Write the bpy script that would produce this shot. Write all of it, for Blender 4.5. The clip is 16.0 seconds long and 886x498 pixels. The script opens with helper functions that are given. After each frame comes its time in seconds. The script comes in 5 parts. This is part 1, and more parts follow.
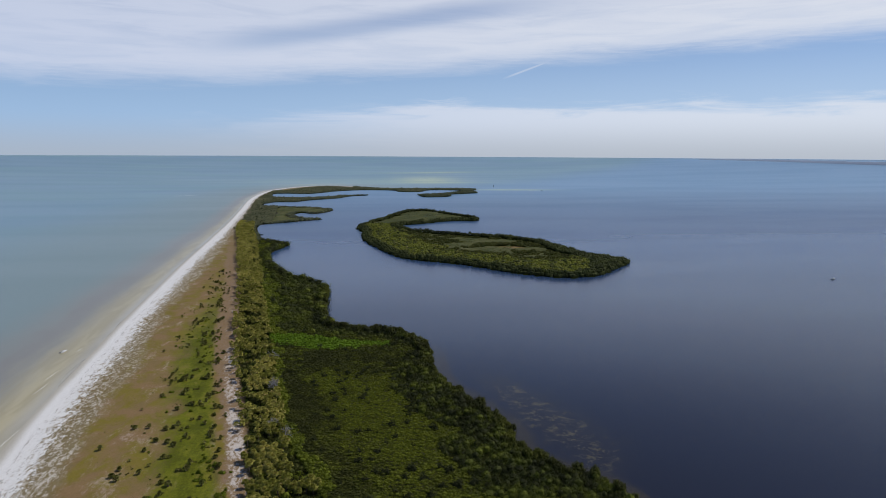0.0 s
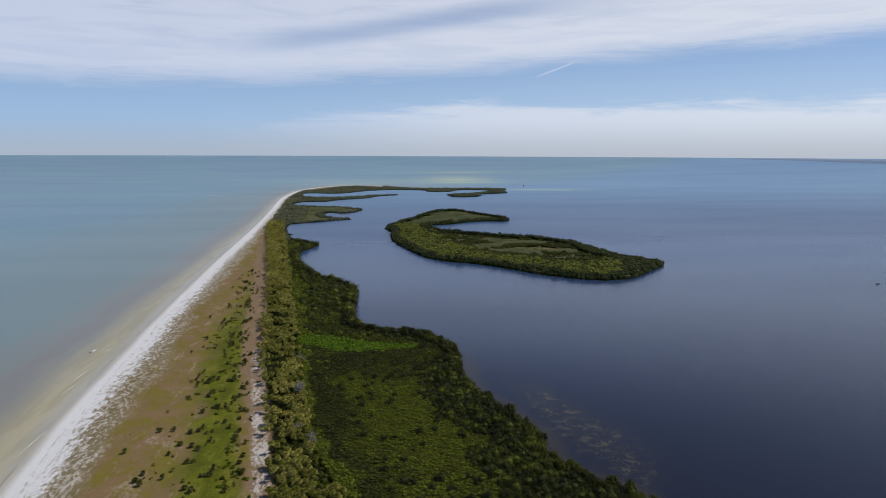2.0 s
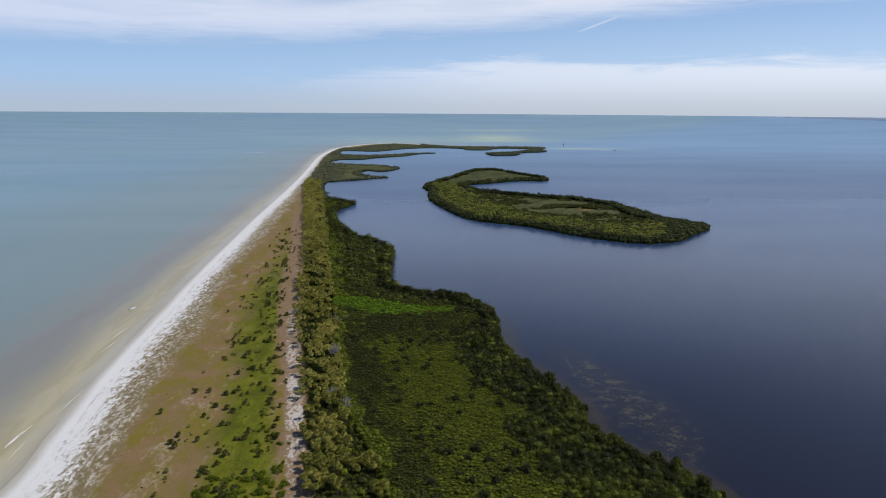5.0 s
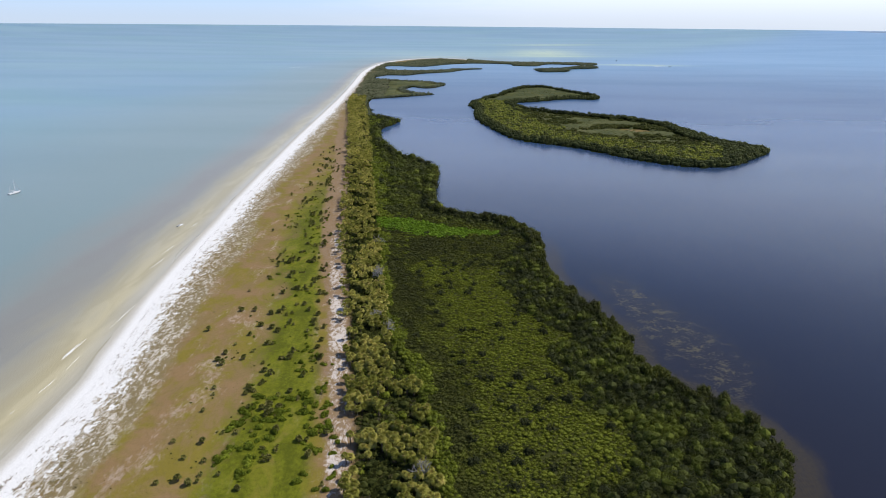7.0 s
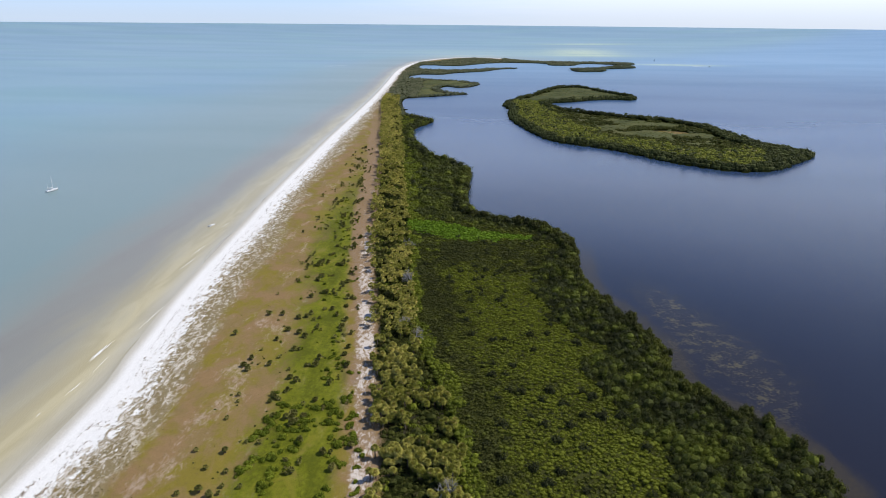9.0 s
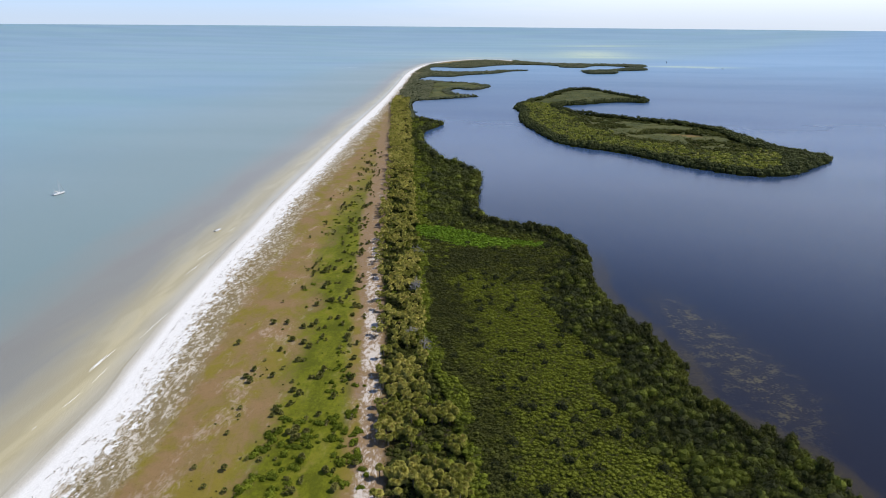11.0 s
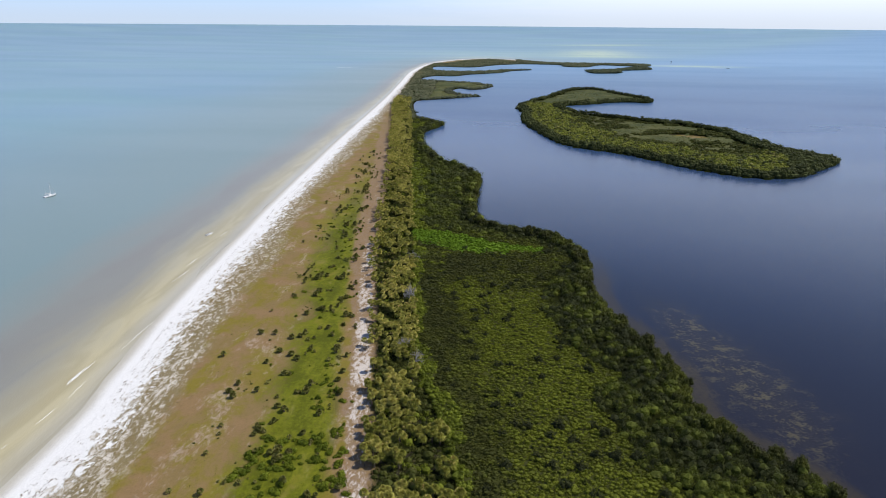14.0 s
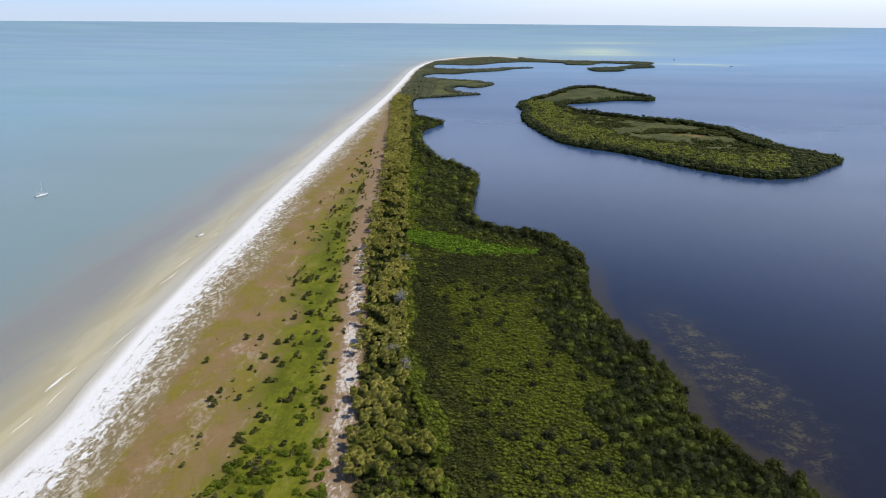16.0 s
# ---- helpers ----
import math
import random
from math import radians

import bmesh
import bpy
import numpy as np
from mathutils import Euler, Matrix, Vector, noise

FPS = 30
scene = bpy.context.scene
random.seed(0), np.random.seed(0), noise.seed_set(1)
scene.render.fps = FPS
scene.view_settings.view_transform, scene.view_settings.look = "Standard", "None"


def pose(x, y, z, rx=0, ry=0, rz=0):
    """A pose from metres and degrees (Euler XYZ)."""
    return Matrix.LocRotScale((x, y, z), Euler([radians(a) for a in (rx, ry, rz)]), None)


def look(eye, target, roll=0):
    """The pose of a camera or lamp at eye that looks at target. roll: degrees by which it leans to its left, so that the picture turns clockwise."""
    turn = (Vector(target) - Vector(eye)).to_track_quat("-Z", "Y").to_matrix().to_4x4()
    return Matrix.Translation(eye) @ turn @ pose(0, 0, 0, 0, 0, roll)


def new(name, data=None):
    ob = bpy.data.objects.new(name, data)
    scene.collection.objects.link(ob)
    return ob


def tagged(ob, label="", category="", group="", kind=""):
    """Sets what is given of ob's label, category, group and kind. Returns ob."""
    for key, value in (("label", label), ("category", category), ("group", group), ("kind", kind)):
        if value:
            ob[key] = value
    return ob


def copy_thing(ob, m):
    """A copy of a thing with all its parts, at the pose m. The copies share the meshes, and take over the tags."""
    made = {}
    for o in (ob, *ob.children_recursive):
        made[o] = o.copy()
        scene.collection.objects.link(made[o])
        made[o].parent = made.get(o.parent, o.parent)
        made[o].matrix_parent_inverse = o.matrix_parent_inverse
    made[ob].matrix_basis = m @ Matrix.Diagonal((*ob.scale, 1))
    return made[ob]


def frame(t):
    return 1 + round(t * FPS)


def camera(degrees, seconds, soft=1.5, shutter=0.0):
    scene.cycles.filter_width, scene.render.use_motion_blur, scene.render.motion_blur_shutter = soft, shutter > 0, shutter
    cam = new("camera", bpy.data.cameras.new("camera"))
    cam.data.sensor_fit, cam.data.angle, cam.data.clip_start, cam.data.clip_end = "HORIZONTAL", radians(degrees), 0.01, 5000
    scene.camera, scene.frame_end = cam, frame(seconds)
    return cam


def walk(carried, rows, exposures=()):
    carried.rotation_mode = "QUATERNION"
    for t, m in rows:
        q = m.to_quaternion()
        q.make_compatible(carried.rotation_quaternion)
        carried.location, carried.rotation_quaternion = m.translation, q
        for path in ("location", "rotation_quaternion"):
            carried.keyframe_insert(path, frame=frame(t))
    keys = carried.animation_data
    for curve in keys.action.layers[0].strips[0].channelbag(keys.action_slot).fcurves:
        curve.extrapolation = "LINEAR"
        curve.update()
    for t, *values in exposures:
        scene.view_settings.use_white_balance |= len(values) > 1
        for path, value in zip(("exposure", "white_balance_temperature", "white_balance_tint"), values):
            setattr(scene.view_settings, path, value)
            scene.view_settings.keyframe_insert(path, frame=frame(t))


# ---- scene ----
cam = camera(66.41, 16.0, soft=0.9)
# seconds, east, north, height, yaw, pitch, roll
PATH = [
(0, -1.18, -27.04, 119.54, -9.386, -8.107, 0.312),
    (0.5, -0.85, -24.96, 119.55, -8.851, -8.126, 0.276),
    (1, -0.52, -22.89, 119.54, -8.246, -8.129, 0.261),
    (1.5, -0.18, -20.83, 119.53, -7.545, -8.125, 0.256),
    (2, 0.09, -18.77, 119.52, -6.888, -8.144, 0.245),
    (2.5, 0.26, -16.76, 119.52, -6.217, -8.140, 0.248),
    (3, 0.34, -14.82, 119.50, -5.553, -8.122, 0.288),
    (5.5, 0.22, -5.56, 119.48, -3.624, -13.373, 0.423),
    (6, 0.10, -3.71, 119.57, -3.328, -15.299, 0.463),
    (6.5, -0.01, -1.85, 119.76, -1.776, -17.224, 0.512),
    (7, 0.00, 0.00, 120.00, -0.001, -18.559, 0.518),
    (7.5, 0.06, 1.87, 120.19, 0.822, -18.702, 0.528),
    (8, 0.11, 3.76, 120.33, 1.603, -18.689, 0.529),
    (8.5, 0.13, 5.74, 120.45, 2.336, -18.688, 0.522),
    (9, 0.13, 7.79, 120.52, 2.823, -18.672, 0.526),
    (11.5, 0.23, 18.00, 120.50, 3.774, -18.521, 0.447),
    (12, 0.50, 19.96, 120.48, 3.784, -18.525, 0.422),
    (12.5, 0.99, 21.88, 120.46, 3.837, -18.532, 0.444),
    (13, 1.66, 23.77, 120.44, 3.909, -18.555, 0.460),
    (13.5, 2.48, 25.63, 120.41, 3.989, -18.580, 0.461),
    (14, 3.41, 27.46, 120.38, 4.073, -18.604, 0.466),
    (14.5, 4.41, 29.28, 120.34, 4.147, -18.654, 0.450),
    (15, 5.49, 31.07, 120.30, 4.227, -18.696, 0.447),
    (15.5, 6.62, 32.88, 120.27, 4.291, -18.726, 0.449),
    (16, 7.78, 34.69, 120.25, 4.333, -18.775, 0.473),
]


def drone(x, y, z, yaw, pitch, roll):
    a, p = radians(yaw), radians(pitch)
    ahead = Vector((-math.sin(a) * math.cos(p), math.cos(a) * math.cos(p), math.sin(p)))
    return look((x, y, z), Vector((x, y, z)) + ahead * 100, roll)


EXPOSURES = [(0, -0.62), (3.2, -0.62), (5.5, -0.33), (7, 0.03), (9, 0.04), (16, 0.02)]
walk(cam, [(t, drone(*row)) for t, *row in PATH], EXPOSURES)

# ---- sky and sun ----
SUN_AZIMUTH, SUN_HEIGHT = 72, 50  # degrees clockwise from north (+y), degrees up
sun = new("sun", bpy.data.lights.new("sun", "SUN"))
sun.data.energy, sun.data.angle, sun.data.color = 4.3, radians(0.55), (1.0, 0.95, 0.87)
az, el = radians(SUN_AZIMUTH), radians(SUN_HEIGHT)
sun.matrix_world = look((math.sin(az) * math.cos(el) * 900, math.cos(az) * math.cos(el) * 900, math.sin(el) * 900), (0, 0, 0))


class Nodes:
    """Short hand for node trees."""

    def __init__(self, tree):
        self.tree = tree
        tree.nodes.clear()

    def add(self, kind, **inputs):
        node = self.tree.nodes.new(kind)
        for key, value in inputs.items():
            name = key.replace("_", " ")
            socket = node.inputs[int(key[1:])] if key[0] == "i" and key[1:].isdigit() else node.inputs[name]
            self.set(socket, value)
        return node

    def set(self, socket, value):
        if isinstance(value, bpy.types.NodeSocket):
            self.tree.links.new(value, socket)
        else:
            socket.default_value = value

    def math(self, op, a, b=0.0, c=0.0, clamp=False):
        node = self.tree.nodes.new("ShaderNodeMath")
        node.operation, node.use_clamp = op, clamp
        for socket, value in zip(node.inputs, (a, b, c)):
            self.set(socket, value)
        return node.outputs[0]

    def step(self, value, low, high, out_low=0.0, out_high=1.0):
        node = self.tree.nodes.new("ShaderNodeMapRange")
        node.interpolation_type = "SMOOTHSTEP"
        for socket, v in zip(node.inputs, (value, low, high, out_low, out_high)):
            self.set(socket, v)
        return node.outputs[0]

    def mix(self, factor, a, b, blend="MIX"):
        node = self.tree.nodes.new("ShaderNodeMix")
        node.data_type, node.blend_type = "RGBA", blend
        self.set(node.inputs[0], factor)
        self.set(node.inputs[6], a if isinstance(a, bpy.types.NodeSocket) else (*a, 1))
        self.set(node.inputs[7], b if isinstance(b, bpy.types.NodeSocket) else (*b, 1))
        return node.outputs[2]

    def noise(self, vector, scale, detail=3.0, rough=0.55, distort=0.0):
        node = self.add("ShaderNodeTexNoise", Vector=vector, Scale=scale, Detail=detail, Roughness=rough, Distortion=distort)
        return node.outputs[0]

    def stretch(self, vector, scale, turn=0.0):
        node = self.add("ShaderNodeMapping", Vector=vector, Rotation=(0, 0, radians(turn)), Scale=scale)
        return node.outputs[0]

    def attribute(self, name):
        node = self.tree.nodes.new("ShaderNodeAttribute")
        node.attribute_name = name
        return node.outputs["Fac"]


def make_sky():
    world = bpy.data.worlds.new("sky")
    scene.world = world
    world.use_nodes = True
    n = Nodes(world.node_tree)
    sky = n.add("ShaderNodeTexSky")
    sky.sky_type, sky.sun_disc = "NISHITA", False
    sky.sun_elevation, sky.sun_rotation = el, az
    sky.altitude, sky.air_density, sky.dust_density, sky.ozone_density = 50, 0.8, 0.25, 1.5
    way = n.add("ShaderNodeTexCoord").outputs["Generated"]
    parts = n.add("ShaderNodeSeparateXYZ", Vector=way)
    x, y, z = parts.outputs
    up = n.math("MULTIPLY", n.math("ARCSINE", z), 57.2958)  # degrees above level
    turn = n.math("MULTIPLY", n.math("ARCTAN2", x, y), 57.2958)  # degrees clockwise from north
    flat = n.add("ShaderNodeCombineXYZ", X=n.math("MULTIPLY", turn, 0.035), Y=n.math("MULTIPLY", up, 0.16), Z=0.0).outputs[0]
    wisp = n.noise(n.stretch(flat, (1, 2.0, 1), -7), 3.0, 6, 0.6, 0.7)
    fine = n.noise(n.stretch(flat, (1, 2.2, 1), -12), 9.0, 5, 0.6, 0.8)
    ragged = n.math("ADD", n.math("MULTIPLY", n.math("SUBTRACT", wisp, 0.5), 2.6), n.math("MULTIPLY", n.math("SUBTRACT", fine, 0.5), 0.9))
    # a low bank of pale cloud to the right of the spit
    top = n.math("ADD", n.step(turn, -14, 8, 2.5, 4.2), n.math("MULTIPLY", ragged, 1.3))
    bank = n.math("MULTIPLY", n.step(n.math("SUBTRACT", top, up), -0.3, 1.3), n.step(n.math("ADD", turn, n.math("MULTIPLY", ragged, 5)), -16, 10))
    # high streaks of cirrus that climb to the right
    foot = n.math("ADD", n.step(turn, -25, 45, 4.9, 8.2), n.math("MULTIPLY", ragged, 0.8))
    lift = n.math("SUBTRACT", up, foot)
    veil = n.step(lift, -0.6, 1.6)
    hole_axis = n.math("SUBTRACT", lift, n.step(turn, -12, 14, 2.9, 4.6))
    hole = n.math("MULTIPLY", n.step(n.math("ABSOLUTE", n.math("ADD", hole_axis, n.math("MULTIPLY", ragged, 0.7))), 0.1, 1.3, 1.0, 0.0), n.step(turn, -13, -4))
    hole = n.math("MULTIPLY", hole, n.step(turn, 9, 22, 1.0, 0.25))
    veil = n.math("MULTIPLY", veil, n.math("SUBTRACT", 1.0, n.math("MULTIPLY", hole, 0.5)))
    veil = n.math("MULTIPLY", veil, n.step(wisp, 0.25, 0.6, 0.8, 1.0))
    veil = n.math("MULTIPLY", veil, n.step(up, 11.5, 19, 1.0, 0.04))
    haze = n.step(up, -1, 15, 0.92, 0.03)
    trail = n.math("ABSOLUTE", n.math("SUBTRACT", n.math("SUBTRACT", up, 6.0), n.math("MULTIPLY", n.math("SUBTRACT", turn, 14.2), 0.36)))
    trail = n.math("MULTIPLY", n.step(trail, 0.02, 0.13, 0.45, 0.0), n.math("MULTIPLY", n.step(turn, 14.0, 15.5), n.step(turn, 17, 19.5, 1.0, 0.0)))
    veil = n.math("MAXIMUM", veil, trail)
    cloud = n.math("MAXIMUM", n.math("MULTIPLY", bank, 0.7), n.math("MULTIPLY", veil, 0.85))
    bright = n.mix(n.step(turn, -40, 45), CLOUD_COOL, CLOUD_WARM)
    tint = n.mix(SKY_TINT[3], sky.outputs[0], SKY_TINT[:3], "MULTIPLY")
    air = n.mix(haze, tint, n.mix(n.step(turn, -30, 50), HAZE_COOL, HAZE_WARM))
    colour = n.mix(cloud, air, bright)
    colour = n.mix(n.step(up, -0.5, 3.2, 0.75, 0.0), colour, SEA_MIST)
    ground = n.add("ShaderNodeBackground", Color=colour, Strength=SKY_STRENGTH)
    n.add("ShaderNodeOutputWorld", Surface=ground.outputs[0])


SKY_STRENGTH = 0.1
SKY_TINT = (0.58, 0.84, 1.2, 1.0)
SEA_MIST = (6.2, 6.9, 7.9)
CLOUD_COOL, CLOUD_WARM = (9.1, 10.0, 12.4), (11.7, 12.1, 13.1)
HAZE_COOL, HAZE_WARM = (5.7, 8.2, 12.0), (7.6, 9.6, 12.6)
make_sky()

# ---- materials ----
def material(name, roughness=0.7, specular=0.3):
    """A node material: its short hand, its shader and the place in metres."""
    mat = bpy.data.materials.new(name)
    mat.use_nodes = True
    n = Nodes(mat.node_tree)
    shader = n.add("ShaderNodeBsdfPrincipled", Roughness=roughness)
    shader.inputs["Specular IOR Level"].default_value = specular
    n.add("ShaderNodeOutputMaterial", Surface=shader.outputs[0])
    place = n.add("ShaderNodeNewGeometry").outputs["Position"]
    return mat, n, shader, place


def bump(n, shader, height, strength, distance):
    node = n.add("ShaderNodeBump", Strength=strength, Distance=distance, Height=height)
    n.set(shader.inputs["Normal"], node.outputs[0])


def foliage(name, dark, light, dry=None, patch=0.05, grain=0.5, gloss=0.08, tone=0.32, single=0.4, low=0.62, high=1.2):
    """Leaves: hue drifts over metres, from crown to crown (tone), from plant to plant (single) and from leaf to leaf."""
    mat, n, shader, place = material(name, 0.7, gloss)
    leaf = n.add("ShaderNodeNewGeometry").outputs["Random Per Island"]
    plant = n.math("ADD", n.attribute("tone"), n.math("MULTIPLY", n.add("ShaderNodeObjectInfo").outputs["Random"], single))
    wide = n.noise(place, patch, 3, 0.6)
    near = n.noise(place, grain, 2, 0.5)
    mixed = n.math("ADD", n.math("MULTIPLY", wide, 1.0), n.math("ADD", n.math("MULTIPLY", near, 0.3), n.math("ADD", n.math("MULTIPLY", leaf, 0.16), n.math("MULTIPLY", plant, tone))))
    colour = n.mix(n.step(mixed, low, high), dark, light)
    if dry:
        colour = n.mix(n.math("MULTIPLY", n.step(leaf, 0.7, 1.0), n.step(near, 0.4, 0.7)), colour, dry)
    n.set(shader.inputs["Base Color"], colour)
    bump(n, shader, n.noise(place, 2.4, 2, 0.6), 0.5, 0.3)
    through_leaf = n.add("ShaderNodeBsdfTranslucent", Color=colour)
    both = n.add("ShaderNodeMixShader", i0=0.28, i1=shader.outputs[0], i2=through_leaf.outputs[0])
    n.set(n.tree.nodes["Material Output"].inputs[0], both.outputs[0])
    return mat


def plain(name, colour, other, roughness=0.6, scale=3.0, specular=0.3, metal=0.0):
    mat, n, shader, place = material(name, roughness, specular)
    speck = n.noise(place, scale, 4, 0.6)
    n.set(shader.inputs["Base Color"], n.mix(n.step(speck, 0.35, 0.7), colour, other))
    shader.inputs["Metallic"].default_value = metal
    bump(n, shader, speck, 0.15, 0.02)
    return mat


def water_material():
    mat, n, shader, place = material("sea_water", 0.16, 0.5)
    shader.inputs["IOR"].default_value = 1.33
    gulf, shore, bar, weed = (n.attribute(a) for a in ("gulf", "shore", "bar", "weed"))
    along = n.stretch(place, (1, 0.22, 1), 3)
    drift = n.noise(along, 0.03, 4, 0.6, 0.3)
    wide = n.noise(n.stretch(place, (0.45, 1, 1), 8), 0.0035, 3, 0.5, 0.4)
    speck = n.noise(along, 0.22, 3, 0.6)
    # how far from the beach, in metres, bent by the drifting sand
    northward = n.math("MAXIMUM", n.add("ShaderNodeSeparateXYZ", Vector=place).outputs[1], 0.0)
    depth = n.math("MULTIPLY", shore, n.math("ADD", 0.85, n.math("MULTIPLY", northward, 0.0009)))
    reach = n.math("ADD", depth, n.math("MULTIPLY", n.math("SUBTRACT", drift, 0.5), n.step(depth, 2, 60, 5, 60)))
    open_sea = n.mix(n.step(wide, 0.35, 0.7), GULF_DEEP, GULF_TEAL)
    open_sea = n.mix(n.step(reach, 60, 750), GULF_NEAR, open_sea)
    swirl = n.noise(n.stretch(place, (1, 0.16, 1), 5), 0.09, 4, 0.6, 0.8)
    colour = n.mix(n.step(reach, 36, 110), GULF_SILT, open_sea)
    shoal = n.mix(n.step(swirl, 0.4, 0.62), GULF_SAND, GULF_BAR)
    colour = n.mix(n.step(n.math("ADD", reach, n.math("MULTIPLY", n.math("SUBTRACT", swirl, 0.5), 26)), 6, 42), shoal, colour)
    colour = n.mix(n.math("MULTIPLY", n.step(n.math("ABSOLUTE", n.math("SUBTRACT", reach, 46)), 3, 16, 1, 0), n.step(drift, 0.35, 0.6, 0.55, 0.1)), colour, GULF_PLUME)
    colour = n.mix(n.math("MULTIPLY", n.step(reach, 1, 11, 1.0, 0.0), n.step(drift, 0.3, 0.6, 0.3, 0.9)), colour, GULF_EDGE)
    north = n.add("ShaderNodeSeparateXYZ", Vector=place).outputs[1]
    # paler and bluer northward: haze and sky reflection painted into the lagoon's colour
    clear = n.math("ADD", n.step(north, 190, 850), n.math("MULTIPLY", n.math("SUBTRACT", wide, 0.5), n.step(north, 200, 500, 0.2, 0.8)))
    still = n.mix(clear, LAGOON_NEAR, LAGOON_BLUE)
    still = n.mix(n.step(north, 700, 2500), still, HAZE_BLUE)
    ragged = n.math("ADD", shore, n.math("MULTIPLY", n.math("SUBTRACT", speck, 0.5), 9))
    still = n.mix(n.math("MULTIPLY", n.math("MULTIPLY", n.step(ragged, 6, 12.5, 1, 0), n.step(north, 330, 400, 1, 0)), n.step(n.noise(place, 0.8, 4, 0.7), 0.3, 0.7, 0.6, 1.0)), still, LAGOON_MUD)
    beds = n.math("MULTIPLY", weed, n.step(n.math("ADD", n.math("MULTIPLY", n.noise(place, 0.17, 4), 0.5), n.math("MULTIPLY", n.noise(n.stretch(place, (0.7, 1, 1), 15), 1.1, 4, 0.75), 0.6)), 0.545, 0.66))
    still = n.mix(n.math("MULTIPLY", weed, 0.3), still, LAGOON_MUD)
    still = n.mix(beds, still, LAGOON_WEED)
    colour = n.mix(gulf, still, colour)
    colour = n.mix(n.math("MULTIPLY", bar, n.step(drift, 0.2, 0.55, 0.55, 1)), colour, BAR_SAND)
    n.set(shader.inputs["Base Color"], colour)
    ripple = n.noise(n.stretch(place, (1, 0.35, 1), 35), 1.5, 3, 0.6)
    waves = n.noise(n.stretch(place, (1, 0.2, 1), -50), 1.9, 2, 0.5)
    bump(n, shader, n.math("ADD", ripple, n.math("MULTIPLY", waves, n.math("SUBTRACT", 0.7, n.math("MULTIPLY", gulf, 0.5)))), 0.4, 0.16)
    calm = n.noise(n.stretch(place, (0.3, 1, 1), -6), 0.006, 3, 0.5)
    sheltered = n.math("MULTIPLY", n.step(north, 200, 1300, 1.0, 0.0), n.math("SUBTRACT", 1.0, gulf))
    n.set(shader.inputs["Roughness"], n.math("SUBTRACT", n.step(calm, 0.3, 0.75, 0.3, 0.35), n.math("MULTIPLY", sheltered, 0.16)))
    return mat


GULF_NEAR, GULF_DEEP, GULF_TEAL = (0.182, 0.252, 0.245), (0.138, 0.26, 0.336), (0.154, 0.29, 0.325)
GULF_BAR = (0.52, 0.455, 0.27)
GULF_SILT, GULF_SAND, GULF_PLUME, GULF_EDGE = (0.245, 0.24, 0.205), (0.4, 0.345, 0.2), (0.215, 0.205, 0.18), (0.6, 0.565, 0.46)
LAGOON_NEAR, LAGOON_BLUE, LAGOON_MUD, LAGOON_WEED = (0.014, 0.0125, 0.018), (0.034, 0.072, 0.16), (0.044, 0.033, 0.014), (0.088, 0.074, 0.034)
HAZE_BLUE = (0.12, 0.255, 0.4)
BAR_SAND = (0.42, 0.5, 0.32)


